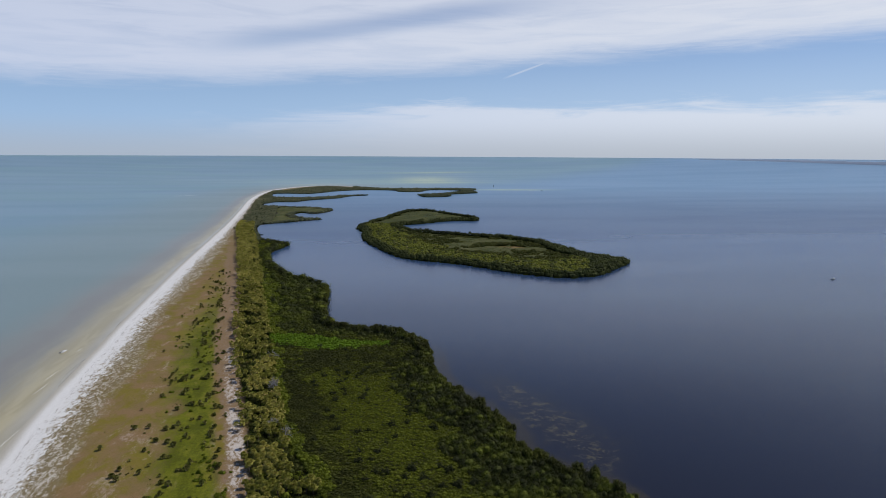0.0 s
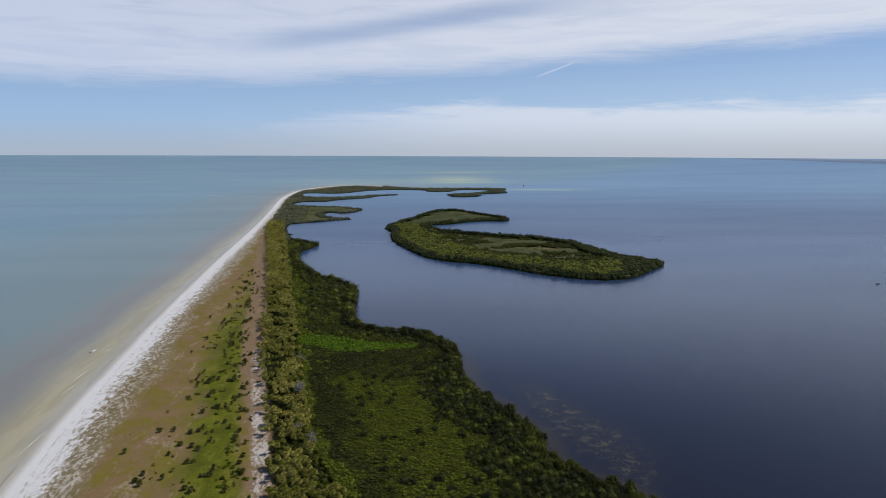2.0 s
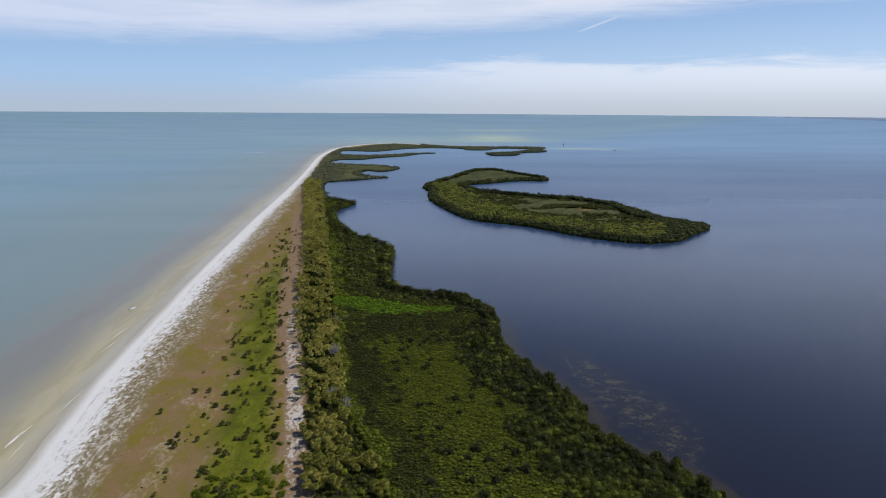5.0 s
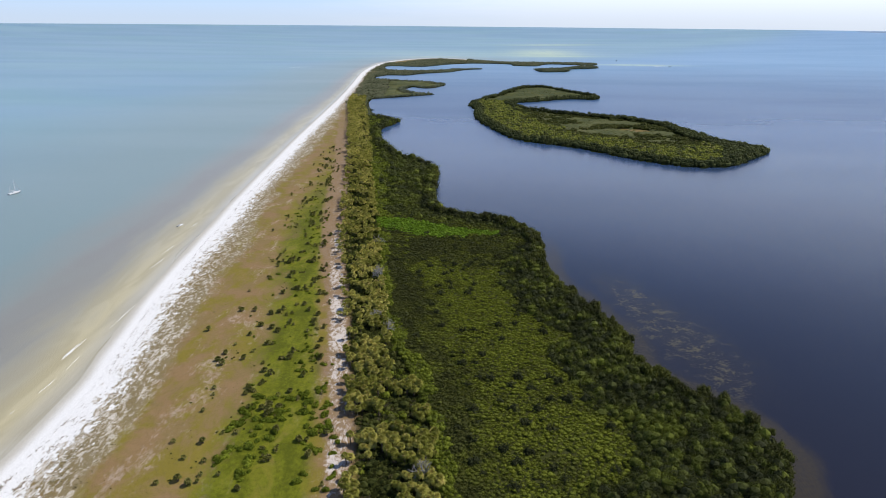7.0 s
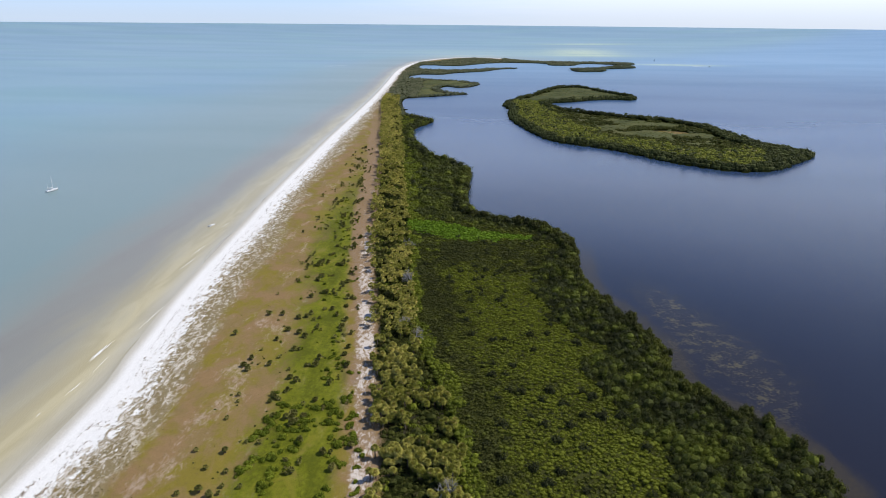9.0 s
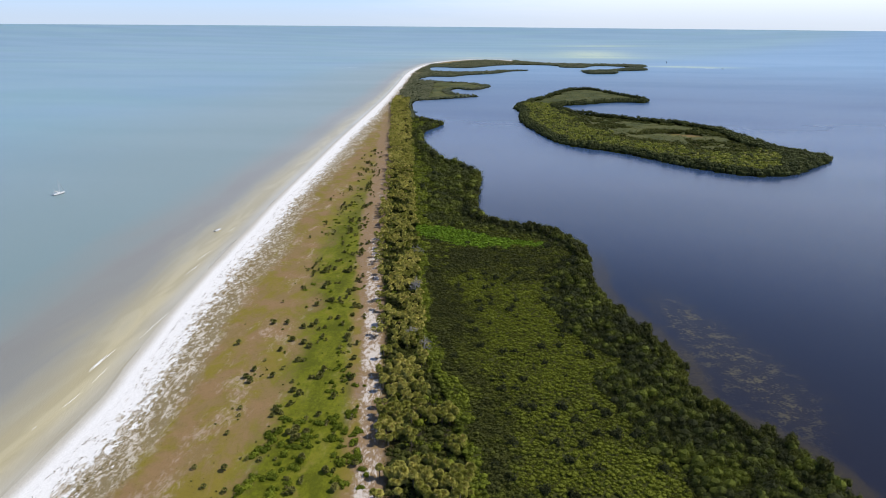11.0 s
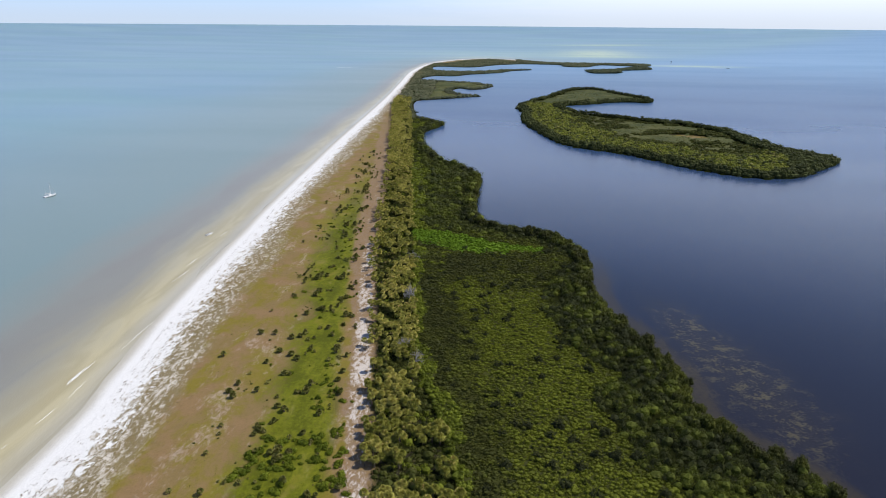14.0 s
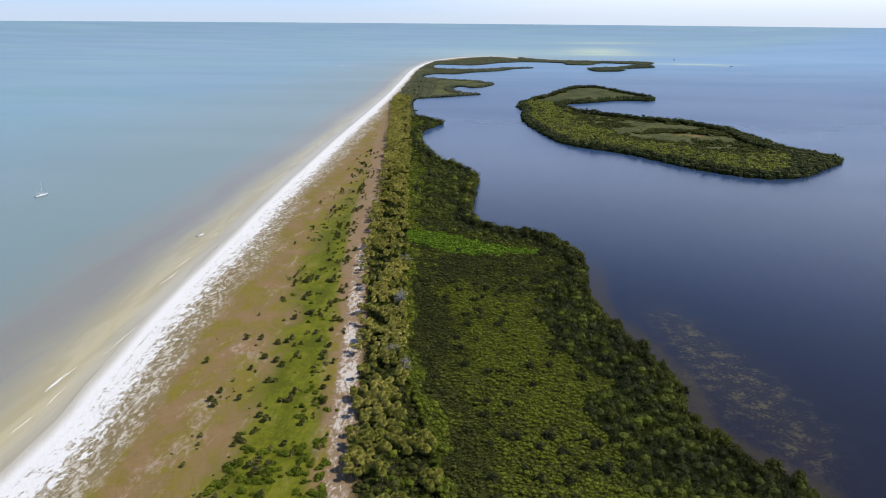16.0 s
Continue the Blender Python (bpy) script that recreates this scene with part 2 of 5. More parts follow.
def ground_material():
    """Beach, dune grass, meadow and the sandy track, by metres inland (a) and metres east of the track (b)."""
    mat, n, shader, place = material("barrier_island_soil", 0.9, 0.15)
    a, b, wood, north = n.attribute("inland"), n.attribute("off_track"), n.attribute("wood"), n.attribute("north")
    along = n.stretch(place, (1, 0.35, 1), 6)
    broad = n.noise(along, 0.045, 4, 0.6)
    patch = n.noise(n.stretch(place, (1, 0.5, 1), 6), 0.11, 5, 0.6, 0.5)
    fleck = n.noise(n.stretch(place, (1, 0.7, 1), 6), 0.8, 5, 0.7)
    grain = n.noise(place, 3.2, 4, 0.7)
    veins = n.noise(n.stretch(place, (1, 0.5, 1), 35), 0.7, 5, 0.7, 0.7)
    wobble = n.math("ADD", n.math("MULTIPLY", n.math("SUBTRACT", broad, 0.5), 26), n.math("MULTIPLY", n.math("SUBTRACT", patch, 0.5), 16))
    inland = n.math("ADD", a, wobble)
    # the brown field: straw and rust with olive and thin sandy places
    brown = n.mix(n.step(n.math("ADD", n.math("MULTIPLY", patch, 0.8), n.math("MULTIPLY", fleck, 0.2)), 0.42, 0.56), SOIL_BROWN, SOIL_OLIVE)
    brown = n.mix(n.step(n.noise(place, 0.06, 4, 0.6), 0.45, 0.62), brown, SOIL_RUST)
    thin = n.noise(n.stretch(place, (1, 0.4, 1), 10), 0.09, 4, 0.6, 0.4)
    thin = n.math("ADD", n.math("MULTIPLY", thin, 0.6), n.math("MULTIPLY", veins, 0.4))
    brown = n.mix(n.math("MULTIPLY", n.step(thin, 0.53, 0.66), 0.75), brown, SOIL_PALE)
    brown = n.mix(n.math("MULTIPLY", n.step(fleck, 0.5, 0.7), 0.35), brown, SOIL_DARK)
    # meadow between the dunes and the track
    lush = n.math("MULTIPLY", n.step(n.math("ADD", n.math("ADD", inland, n.step(north, 260, 390, 0.0, 9.0)), n.math("MULTIPLY", n.math("SUBTRACT", fleck, 0.5), 9)), 55, 67), n.step(n.math("ADD", b, n.math("MULTIPLY", wobble, 0.35)), -11, -6, 1, 0))
    lush = n.math("MULTIPLY", lush, n.step(north, 380, 620, 1.0, 0.3))
    green = n.mix(n.step(n.math("ADD", n.math("MULTIPLY", fleck, 0.45), n.math("MULTIPLY", patch, 0.55)), 0.4, 0.62), MEADOW_DARK, MEADOW_LIGHT)
    colour = n.mix(n.math("MULTIPLY", lush, n.step(n.math("ADD", patch, n.math("MULTIPLY", broad, 0.5)), 0.76, 0.98, 1.0, 0.45)), brown, green)
    # dune grass with blown sand showing through, close to the beach
    drifts = n.noise(n.stretch(place, (1, 0.45, 1), 12), 0.33, 6, 0.66, 0.5)
    straw = n.mix(n.step(grain, 0.35, 0.65), DUNE_GRASS, DUNE_OLIVE)
    straw = n.mix(n.step(broad, 0.42, 0.58), straw, n.mix(n.step(fleck, 0.4, 0.6), DUNE_OLIVE, SOIL_BROWN))
    blown = n.math("ADD", n.math("MULTIPLY", veins, 0.55), n.math("MULTIPLY", drifts, 0.45))
    tufted = n.mix(n.math("MULTIPLY", n.step(blown, 0.475, 0.59), n.step(inland, 20, 40, 0.85, 0.55)), straw, DUNE_SAND)
    colour = n.mix(n.step(n.math("ADD", inland, n.math("MULTIPLY", n.math("SUBTRACT", drifts, 0.5), 14)), 25, 34), tufted, colour)
    # the grass comes out over the white sand in ragged patches
    cover = n.math("ADD", n.math("ADD", n.math("MULTIPLY", drifts, 0.7), n.math("MULTIPLY", fleck, 0.3)), n.math("MULTIPLY", n.math("SUBTRACT", n.math("ADD", a, n.math("MULTIPLY", wobble, 0.18)), 15.8), 0.017))
    beach = n.step(cover, 0.475, 0.535, 1, 0)
    sand = n.mix(n.step(grain, 0.3, 0.7), SAND_WHITE, SAND_SHADE)
    tide = n.noise(n.stretch(place, (1, 0.35, 1), 20), 1.0, 5, 0.7, 0.4)
    strand = n.step(n.math("ABSOLUTE", n.math("SUBTRACT", n.math("ADD", a, n.math("MULTIPLY", wobble, 0.1)), 7.2)), 0.1, 0.5, 0.1, 0.0)  # the last tide's line
    wrack = n.math("MULTIPLY", n.step(n.math("ADD", n.math("ADD", n.math("MULTIPLY", tide, 0.7), n.math("MULTIPLY", fleck, 0.3)), strand), 0.585, 0.64), n.math("MULTIPLY", n.step(a, 6.5, 9.5), 0.6))
    sand = n.mix(wrack, sand, WRACK)
    sand = n.mix(n.step(n.math("ADD", a, n.math("MULTIPLY", wobble, 0.08)), 0.5, 5.5, 1, 0), sand, SAND_WET)
    colour = n.mix(beach, colour, sand)
    # the track of blown sand along the palms, with a wider brown verge northwards
    edge = n.math("ADD", n.math("ABSOLUTE", b), n.math("MULTIPLY", n.math("SUBTRACT", fleck, 0.5), 7))
    verge = n.math("ADD", n.math("ABSOLUTE", n.math("ADD", b, n.step(north, 250, 420, 0.0, 2.0))), n.math("MULTIPLY", n.math("SUBTRACT", patch, 0.5), 9))
    colour = n.mix(n.math("MULTIPLY", n.step(verge, n.step(north, 200, 450, 3.4, 6.5), n.step(north, 200, 450, 5.4, 10.0), 1, 0), n.step(north, 700, 1000, 0.9, 0.2)), colour, n.mix(n.step(fleck, 0.4, 0.6), TRACK_SOIL, SOIL_RUST))
    shining = n.math("ADD", n.math("MULTIPLY", veins, 0.55), n.math("ADD", n.math("MULTIPLY", patch, 0.4), n.step(north, 330, 450, 0.0, -0.07)))
    bare = n.math("MULTIPLY", n.step(edge, 2.2, 4.2, 1, 0), n.step(shining, 0.44, 0.55))
    colour = n.mix(n.math("MULTIPLY", bare, n.step(north, 520, 800, 0.9, 0.1)), colour, SAND_DUSTY)
    # forest floor under the trees, its colour darkened to include the canopy's shade
    colour = n.mix(wood, colour, SHADED_FLOOR)
    colour = n.mix(n.step(grain, 0.45, 0.75, 0.0, 0.3), colour, SHADED_FLOOR, "MULTIPLY")
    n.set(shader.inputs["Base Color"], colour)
    bump(n, shader, n.math("ADD", n.math("MULTIPLY", fleck, 1.0), n.math("MULTIPLY", grain, 0.35)), 0.5, 0.25)
    return mat


SOIL_BROWN, SOIL_OLIVE, SOIL_RUST, SOIL_PALE = (0.215, 0.148, 0.058), (0.195, 0.152, 0.024), (0.24, 0.153, 0.07), (0.4, 0.31, 0.23)
MEADOW_DARK, MEADOW_LIGHT = (0.08, 0.09, 0.004), (0.155, 0.166, 0.008)
DUNE_GRASS, DUNE_OLIVE, DUNE_SAND = (0.25, 0.195, 0.11), (0.2, 0.158, 0.075), (0.68, 0.62, 0.53)
SAND_WHITE, SAND_SHADE, SAND_WET, WRACK = (0.84, 0.82, 0.78), (0.76, 0.74, 0.7), (0.5, 0.465, 0.385), (0.2, 0.165, 0.13)
SAND_DUSTY = (0.6, 0.54, 0.48)
SOIL_DARK = (0.14, 0.105, 0.04)
TRACK_SOIL, SHADED_FLOOR = (0.25, 0.175, 0.115), (0.03, 0.026, 0.014)

MAT_WATER = water_material()
MAT_GROUND = ground_material()
MAT_PALM = foliage("palm_fronds", (0.19, 0.195, 0.03), (0.58, 0.51, 0.13), (0.55, 0.4, 0.16), 0.08, 0.6)
MAT_PALM_DEAD = foliage("dead_fronds", (0.12, 0.085, 0.045), (0.24, 0.18, 0.1))
MAT_MANGROVE = foliage("mangrove_leaves", (0.056, 0.06, 0.016), (0.16, 0.18, 0.019), None, 0.05, 0.35, 0.08, 0.8, 0.0, 0.62, 1.5)
MAT_MANGROVE_EDGE = foliage("tall_mangrove_leaves", (0.04, 0.045, 0.017), (0.152, 0.174, 0.024), None, 0.06, 0.4, 0.08, 0.8, 0.0, 0.7, 1.6)
MAT_SHORE_TREE = foliage("shore_mangrove_leaves", (0.048, 0.05, 0.017), (0.145, 0.155, 0.026), None, 0.06, 0.5, 0.08, 0.32, 1.0, 0.6, 1.3)
MAT_BUSH = foliage("dark_mangrove_leaves", (0.032, 0.037, 0.013), (0.07, 0.077, 0.028), None, 0.1, 0.5)
MAT_BRIGHT = foliage("bright_scrub_leaves", (0.058, 0.105, 0.009), (0.155, 0.25, 0.018), None, 0.06, 0.5, 0.08, 0.32, 0.0, 0.4, 0.95)
MAT_GREY_SCRUB = foliage("olive_scrub_leaves", (0.032, 0.04, 0.009), (0.092, 0.1, 0.02), (0.12, 0.1, 0.04), 0.05, 0.3, 0.08, 0.32, 0.0, 0.5, 1.1)
MAT_SHRUB = foliage("shrub_leaves", (0.1, 0.13, 0.012), (0.27, 0.31, 0.03), None, 0.2, 0.8)
MAT_TUFT = foliage("dune_grass_blades", (0.2, 0.165, 0.07), (0.34, 0.29, 0.14), None, 0.1, 0.7)
MAT_WEED = foliage("dune_weed_leaves", (0.1, 0.085, 0.02), (0.21, 0.17, 0.05), None, 0.1, 0.9)
# near-black colours that paint the shade between crowns onto the sheets below
MAT_GAP_SHADE = plain("gap_shade", (0.01, 0.014, 0.003), (0.018, 0.02, 0.006), 0.95, 1.5, 0.0)
MAT_SHADE = plain("inner_shade", (0.013, 0.015, 0.004), (0.022, 0.025, 0.007), 0.95, 1.5, 0.0)
MAT_BARK = plain("palm_bark", (0.16, 0.125, 0.09), (0.09, 0.07, 0.05), 0.9, 2.5)
MAT_ROOT = plain("mangrove_bark", (0.07, 0.055, 0.045), (0.13, 0.11, 0.09), 0.9, 3.0)
MAT_DEAD_WOOD = plain("bleached_wood", (0.34, 0.32, 0.3), (0.22, 0.2, 0.185), 0.85, 4.0)
MAT_WRACK = plain("dried_seaweed", (0.14, 0.11, 0.08), (0.24, 0.19, 0.13), 0.9, 2.0)
MAT_FOAM = plain("sea_foam", (0.8, 0.8, 0.76), (0.62, 0.62, 0.56), 0.6, 0.8)
MAT_HULL = plain("white_gelcoat", (0.8, 0.8, 0.79), (0.7, 0.7, 0.69), 0.25, 1.0, 0.5)
MAT_BOOT = plain("dark_antifouling_paint", (0.03, 0.04, 0.07), (0.05, 0.06, 0.09), 0.5, 1.0)
MAT_METAL = plain("brushed_aluminium", (0.7, 0.7, 0.72), (0.6, 0.6, 0.62), 0.35, 4.0, 0.5, 0.9)
MAT_CANVAS = plain("sail_cover_canvas", (0.55, 0.55, 0.52), (0.42, 0.43, 0.42), 0.85, 2.0)
MAT_GLASS_DARK = plain("dark_window", (0.02, 0.025, 0.03), (0.03, 0.035, 0.04), 0.1, 2.0, 0.5)
# the coast's pale blue-grey has the haze of distance painted in
MAT_COAST = plain("far_hazy_coast", (0.22, 0.28, 0.37), (0.25, 0.3, 0.39), 0.9, 0.02)

# ---- the plan: shorelines in metres, from south to north ----
WEST = [(-140, -600), (-128, -60), (-126, 178), (-130, 229), (-137, 289), (-144, 392), (-151, 503), (-162, 749), (-169, 967), (-177, 1177),
        (-188, 1391), (-207, 1736), (-204, 1983), (-188, 2153), (-129, 2327), (-38, 2437), (58, 2402)]
NORTH = [(161, 2250), (322, 2215), (430, 2215), (470, 2160), (438, 2085), (384, 2105), (312, 2120), (264, 2025), (202, 2036), (194, 2110), (103, 2135),
         (18, 2080), (-60, 1955), (-155, 1968), (-150, 1825), (-103, 1793), (-28, 1806), (48, 1876), (98, 1885), (102, 1870), (53, 1834), (16, 1756),
         (-52, 1688), (-89, 1628), (-132, 1630)]
HOOK = [(-155, 1530), (-80, 1483), (-35, 1462), (-9, 1421), (5, 1395), (-19, 1322), (-39, 1308), (-59, 1338), (-72, 1283), (-61, 1240), (-37, 1212),
        (-19, 1202), (-21, 1190), (-62, 1158), (-106, 1126), (-119, 1100), (-109, 1007), (-98, 945)]
LAGOON = [(-84, 897), (-59, 864), (-58, 845), (-73, 787), (-65, 711), (-57, 679), (-37, 622), (-13, 592), (-5, 554), (-6, 465), (4, 427), (34, 413),
          (51, 389), (56, 359), (52, 322), (61, 288), (68, 267), (74, 242), (71, 228), (79, 211), (90, 197), (97, 186), (100, 169), (91, 146), (70, 110),
          (60, 0), (50, -600)]
ISLET = [(240, 1857), (248, 1787), (268, 1781), (321, 1810), (341, 1897), (421, 1945), (428, 2020), (384, 2010), (330, 1925), (275, 1885)]
ISLAND = [(35, 1053), (40, 994), (40, 892), (55, 802), (79, 726), (129, 684), (150, 655), (187, 609), (226, 586), (264, 597), (306, 643), (326, 666),
          (322, 684), (310, 697), (292, 740), (285, 800), (270, 850), (236, 898), (192, 919), (134, 976), (110, 1025), (113, 1071), (151, 1098),
          (209, 1137), (251, 1135), (262, 1177), (229, 1252), (206, 1324), (182, 1343), (137, 1313), (87, 1183), (51, 1100)]
TRACK = [(-10, 0), (-30, 170), (-33, 195), (-38, 222), (-44.5, 265), (-54.5, 327), (-68, 422), (-87, 591), (-107, 740), (-128, 900), (-150, 1080), (-165, 1400), (-185, 2400)]
PALM_EDGE = [(14, 0), (-1, 166), (-4, 186), (-9, 209), (-16, 231), (-22, 257), (-30, 316), (-38, 386), (-54, 510), (-78, 709), (-106, 935), (-125, 1100), (-150, 1400), (-180, 2400)]
RNG = np.random.default_rng(7)


def smooth(points, step, closed=True, rough=0.0):
    """A Catmull-Rom line through the points, with a little natural wobble."""
    p = np.array(points, float)
    m, out = len(p), []
    for i in range(m if closed else m - 1):
        a, b, c, d = (p[k % m] if closed else p[min(max(k, 0), m - 1)] for k in (i - 1, i, i + 1, i + 2))
        s = np.linspace(0, 1, max(2, int(np.hypot(*(c - b)) / step)), endpoint=False)[:, None]
        out.append(0.5 * (2 * b + (c - a) * s + (2 * a - 5 * b + 4 * c - d) * s**2 + (3 * b - a - 3 * c + d) * s**3))
    line = np.concatenate(out)
    if rough:
        line = line + [[noise.noise((x / 9, y / 9, 1)) * rough, noise.noise((x / 9, y / 9, 7)) * rough] for x, y in line]
    return line


def off_shore(line, x, y):
    """Metres from a closed shoreline, negative on land."""
    x, y = np.ravel(x), np.ravel(y)
    away, inside = np.full(x.shape, 1e9), np.zeros(x.shape, bool)
    for (ax, ay), (bx, by) in zip(line, np.roll(line, -1, 0)):
        ex, ey = bx - ax, by - ay
        s = np.clip(((x - ax) * ex + (y - ay) * ey) / (ex * ex + ey * ey + 1e-9), 0, 1)
        away = np.minimum(away, (x - ax - s * ex) ** 2 + (y - ay - s * ey) ** 2)
        if ay != by:
            inside ^= ((ay > y) != (by > y)) & (x < ex * (y - ay) / (by - ay) + ax)
    return np.sqrt(away) * np.where(inside, -1, 1)


SPIT_LINE = smooth(WEST + NORTH + HOOK + LAGOON, 14, True, 2.2)
EVEN_LINE = smooth(WEST + NORTH + HOOK + LAGOON, 14, True)
BEACH_PART = (EVEN_LINE[:, 0] < -110) & (EVEN_LINE[:, 1] < 1500)
SPIT_LINE[BEACH_PART] = 0.85 * EVEN_LINE[BEACH_PART] + 0.15 * SPIT_LINE[BEACH_PART]
ISLAND_LINE, ISLET_LINE = smooth(ISLAND, 10, True, 2.5), smooth(ISLET, 14, True, 2.0)


def off_land(x, y):
    return np.minimum(np.minimum(off_shore(SPIT_LINE, x, y), off_shore(ISLAND_LINE, x, y) + 4.0), off_shore(ISLET_LINE, x, y))


LINES = {}


def by_north(points, y):
    """The x of a line that runs north, at y."""
    key = (points[1], len(points))
    if key not in LINES:
        LINES[key] = smooth(points, 10, False)
    return np.interp(y, LINES[key][:, 1], LINES[key][:, 0])


WEST_MAIN = WEST[:14]


def wobble(x, y, size, seed=0.0):
    """Smooth noise from -1 to 1 or so, for arrays."""
    return np.array([noise.noise((a / size, b / size, seed)) for a, b in zip(np.ravel(x), np.ravel(y))])


def sheet(name, xs, ys, place):
    """A mesh over a grid of lines; place gives the vertices of a grid."""
    gx, gy = np.meshgrid(xs, ys)
    verts = place(gx.ravel(), gy.ravel())
    w, h = len(xs), len(ys)
    k = (np.arange(h - 1)[:, None] * w + np.arange(w - 1)).ravel()
    return quads(name, verts, np.stack([k, k + 1, k + w + 1, k + w], 1))


def quads(name, verts, faces, mat_index=None, soft=True):
    mesh = bpy.data.meshes.new(name)
    faces = np.asarray(faces, np.int32)
    n = faces.shape[1]
    mesh.vertices.add(len(verts)), mesh.loops.add(faces.size), mesh.polygons.add(len(faces))
    mesh.vertices.foreach_set("co", np.asarray(verts, np.float32).ravel())
    mesh.loops.foreach_set("vertex_index", faces.ravel())
    mesh.polygons.foreach_set("loop_start", np.arange(0, faces.size, n, dtype=np.int32))
    mesh.polygons.foreach_set("use_smooth", np.full(len(faces), soft))
    mesh.update(calc_edges=True)
    return mesh


def layer(mesh, name, values):
    mesh.attributes.new(name, "FLOAT", "POINT").data.foreach_set("value", np.asarray(values, np.float32))


def ramp(v, low, high):
    s = np.clip((v - low) / (high - low), 0, 1)
    return s * s * (3 - 2 * s)


# ---- water: one sheet to the horizon, which lies at its rim ----
RIM, HORIZON = 4880.0, 90.0


def swell(r):
    return HORIZON * np.clip((r - 2600) / (RIM - 2600), 0, 1) ** 2


def blob(x, y, cx, cy, rx, ry, turn=0.0):
    a = radians(turn)
    u, v = (x - cx) * math.cos(a) + (y - cy) * math.sin(a), (y - cy) * math.cos(a) - (x - cx) * math.sin(a)
    return np.exp(-((u / rx) ** 2 + (v / ry) ** 2))


def make_water():
    angles = np.radians(np.r_[np.arange(-180, -56, 4.0), np.arange(-56, 56, 0.5), np.arange(56, 180.1, 4.0)])
    rings = np.r_[0.5, 40, 80, 110, np.arange(130, 640, 5.0), np.geomspace(640, RIM, 170)]
    mesh = sheet("water", angles, rings, lambda a, r: np.stack([np.sin(a) * r, np.cos(a) * r, swell(r)], 1))
    co = np.empty(len(mesh.vertices) * 3, np.float32)
    mesh.vertices.foreach_get("co", co)
    x, y = co[0::3], co[1::3]
    shore = np.maximum(off_land(x, y), -5)
    beach = by_north(WEST_MAIN, y)
    side = np.where(y < 2200, ramp(beach + 25 - x, 0, 40), 1 - ramp(x - (y - 2200) * 0.9 + 60, 40, 620))
    layer(mesh, "gulf", side)
    layer(mesh, "shore", shore)
    bars = 0.85 * blob(x, y, 410, 2900, 130, 260, -8) + 0.95 * blob(x, y, 520, 3500, 240, 60, 8) + 0.6 * blob(x, y, 420, 2660, 160, 50) + 1.1 * blob(x, y, 580, 2130, 130, 38, -4) + 0.3 * blob(x, y, 60, 2750, 520, 260) + 0.5 * blob(x, y, -60, 2530, 140, 40, 15)
    layer(mesh, "bar", np.clip(bars, 0, 1) * ramp(shore, -4, 6))
    weeds = 1.1 * blob(x, y, 88, 284, 9, 28, 12) + 0.9 * blob(x, y, 97, 246, 13, 28, 8) + 0.5 * blob(x, y, 102, 214, 8, 14, -20)
    layer(mesh, "weed", np.clip(weeds * 1.3, 0, 1))
    mesh.materials.append(MAT_WATER)
    tagged(new("water", mesh), "rippled sea, pale teal gulf and dark blue lagoon", "water", kind="structure")


make_water()


# ---- ground: beach, dunes and mangrove floor ----
def ground_height(x, y):
    """How high the ground stands: dunes and palm ridge, falling to the mangrove mud east of the palms."""
    x, y = np.ravel(x), np.ravel(y)
    inland = np.maximum(-off_land(x, y), 0)
    dune = np.minimum(inland * 0.06, 1.0) + 0.5 * ramp(inland, 12, 26) + (0.22 * wobble(x, y, 7) + 0.3 * wobble(x, y, 26, 3)) * ramp(inland, 5, 18)
    mud = np.minimum(inland * 0.05, 0.2)
    east = ramp(x - by_north(PALM_EDGE, y), -6, 3)
    return dune * (1 - east) + mud * east


LAND = {}


def height_at(x, y):
    """The height of the finished ground sheet, between its lines."""
    x, y = np.ravel(x), np.ravel(y)
    i = np.clip(np.searchsorted(LAND["xs"], x) - 1, 0, len(LAND["xs"]) - 2)
    j = np.clip(np.searchsorted(LAND["ys"], y) - 1, 0, len(LAND["ys"]) - 2)
    u = (x - LAND["xs"][i]) / (LAND["xs"][i + 1] - LAND["xs"][i])
    v = (y - LAND["ys"][j]) / (LAND["ys"][j + 1] - LAND["ys"][j])
    z = LAND["z"]
    return (z[j, i] * (1 - u) + z[j, i + 1] * u) * (1 - v) + (z[j + 1, i] * (1 - u) + z[j + 1, i + 1] * u) * v


def clearing(x, y):
    """The one grassy gap in the island's wood."""
    return blob(x, y, 224, 800, 24, 13, -30)


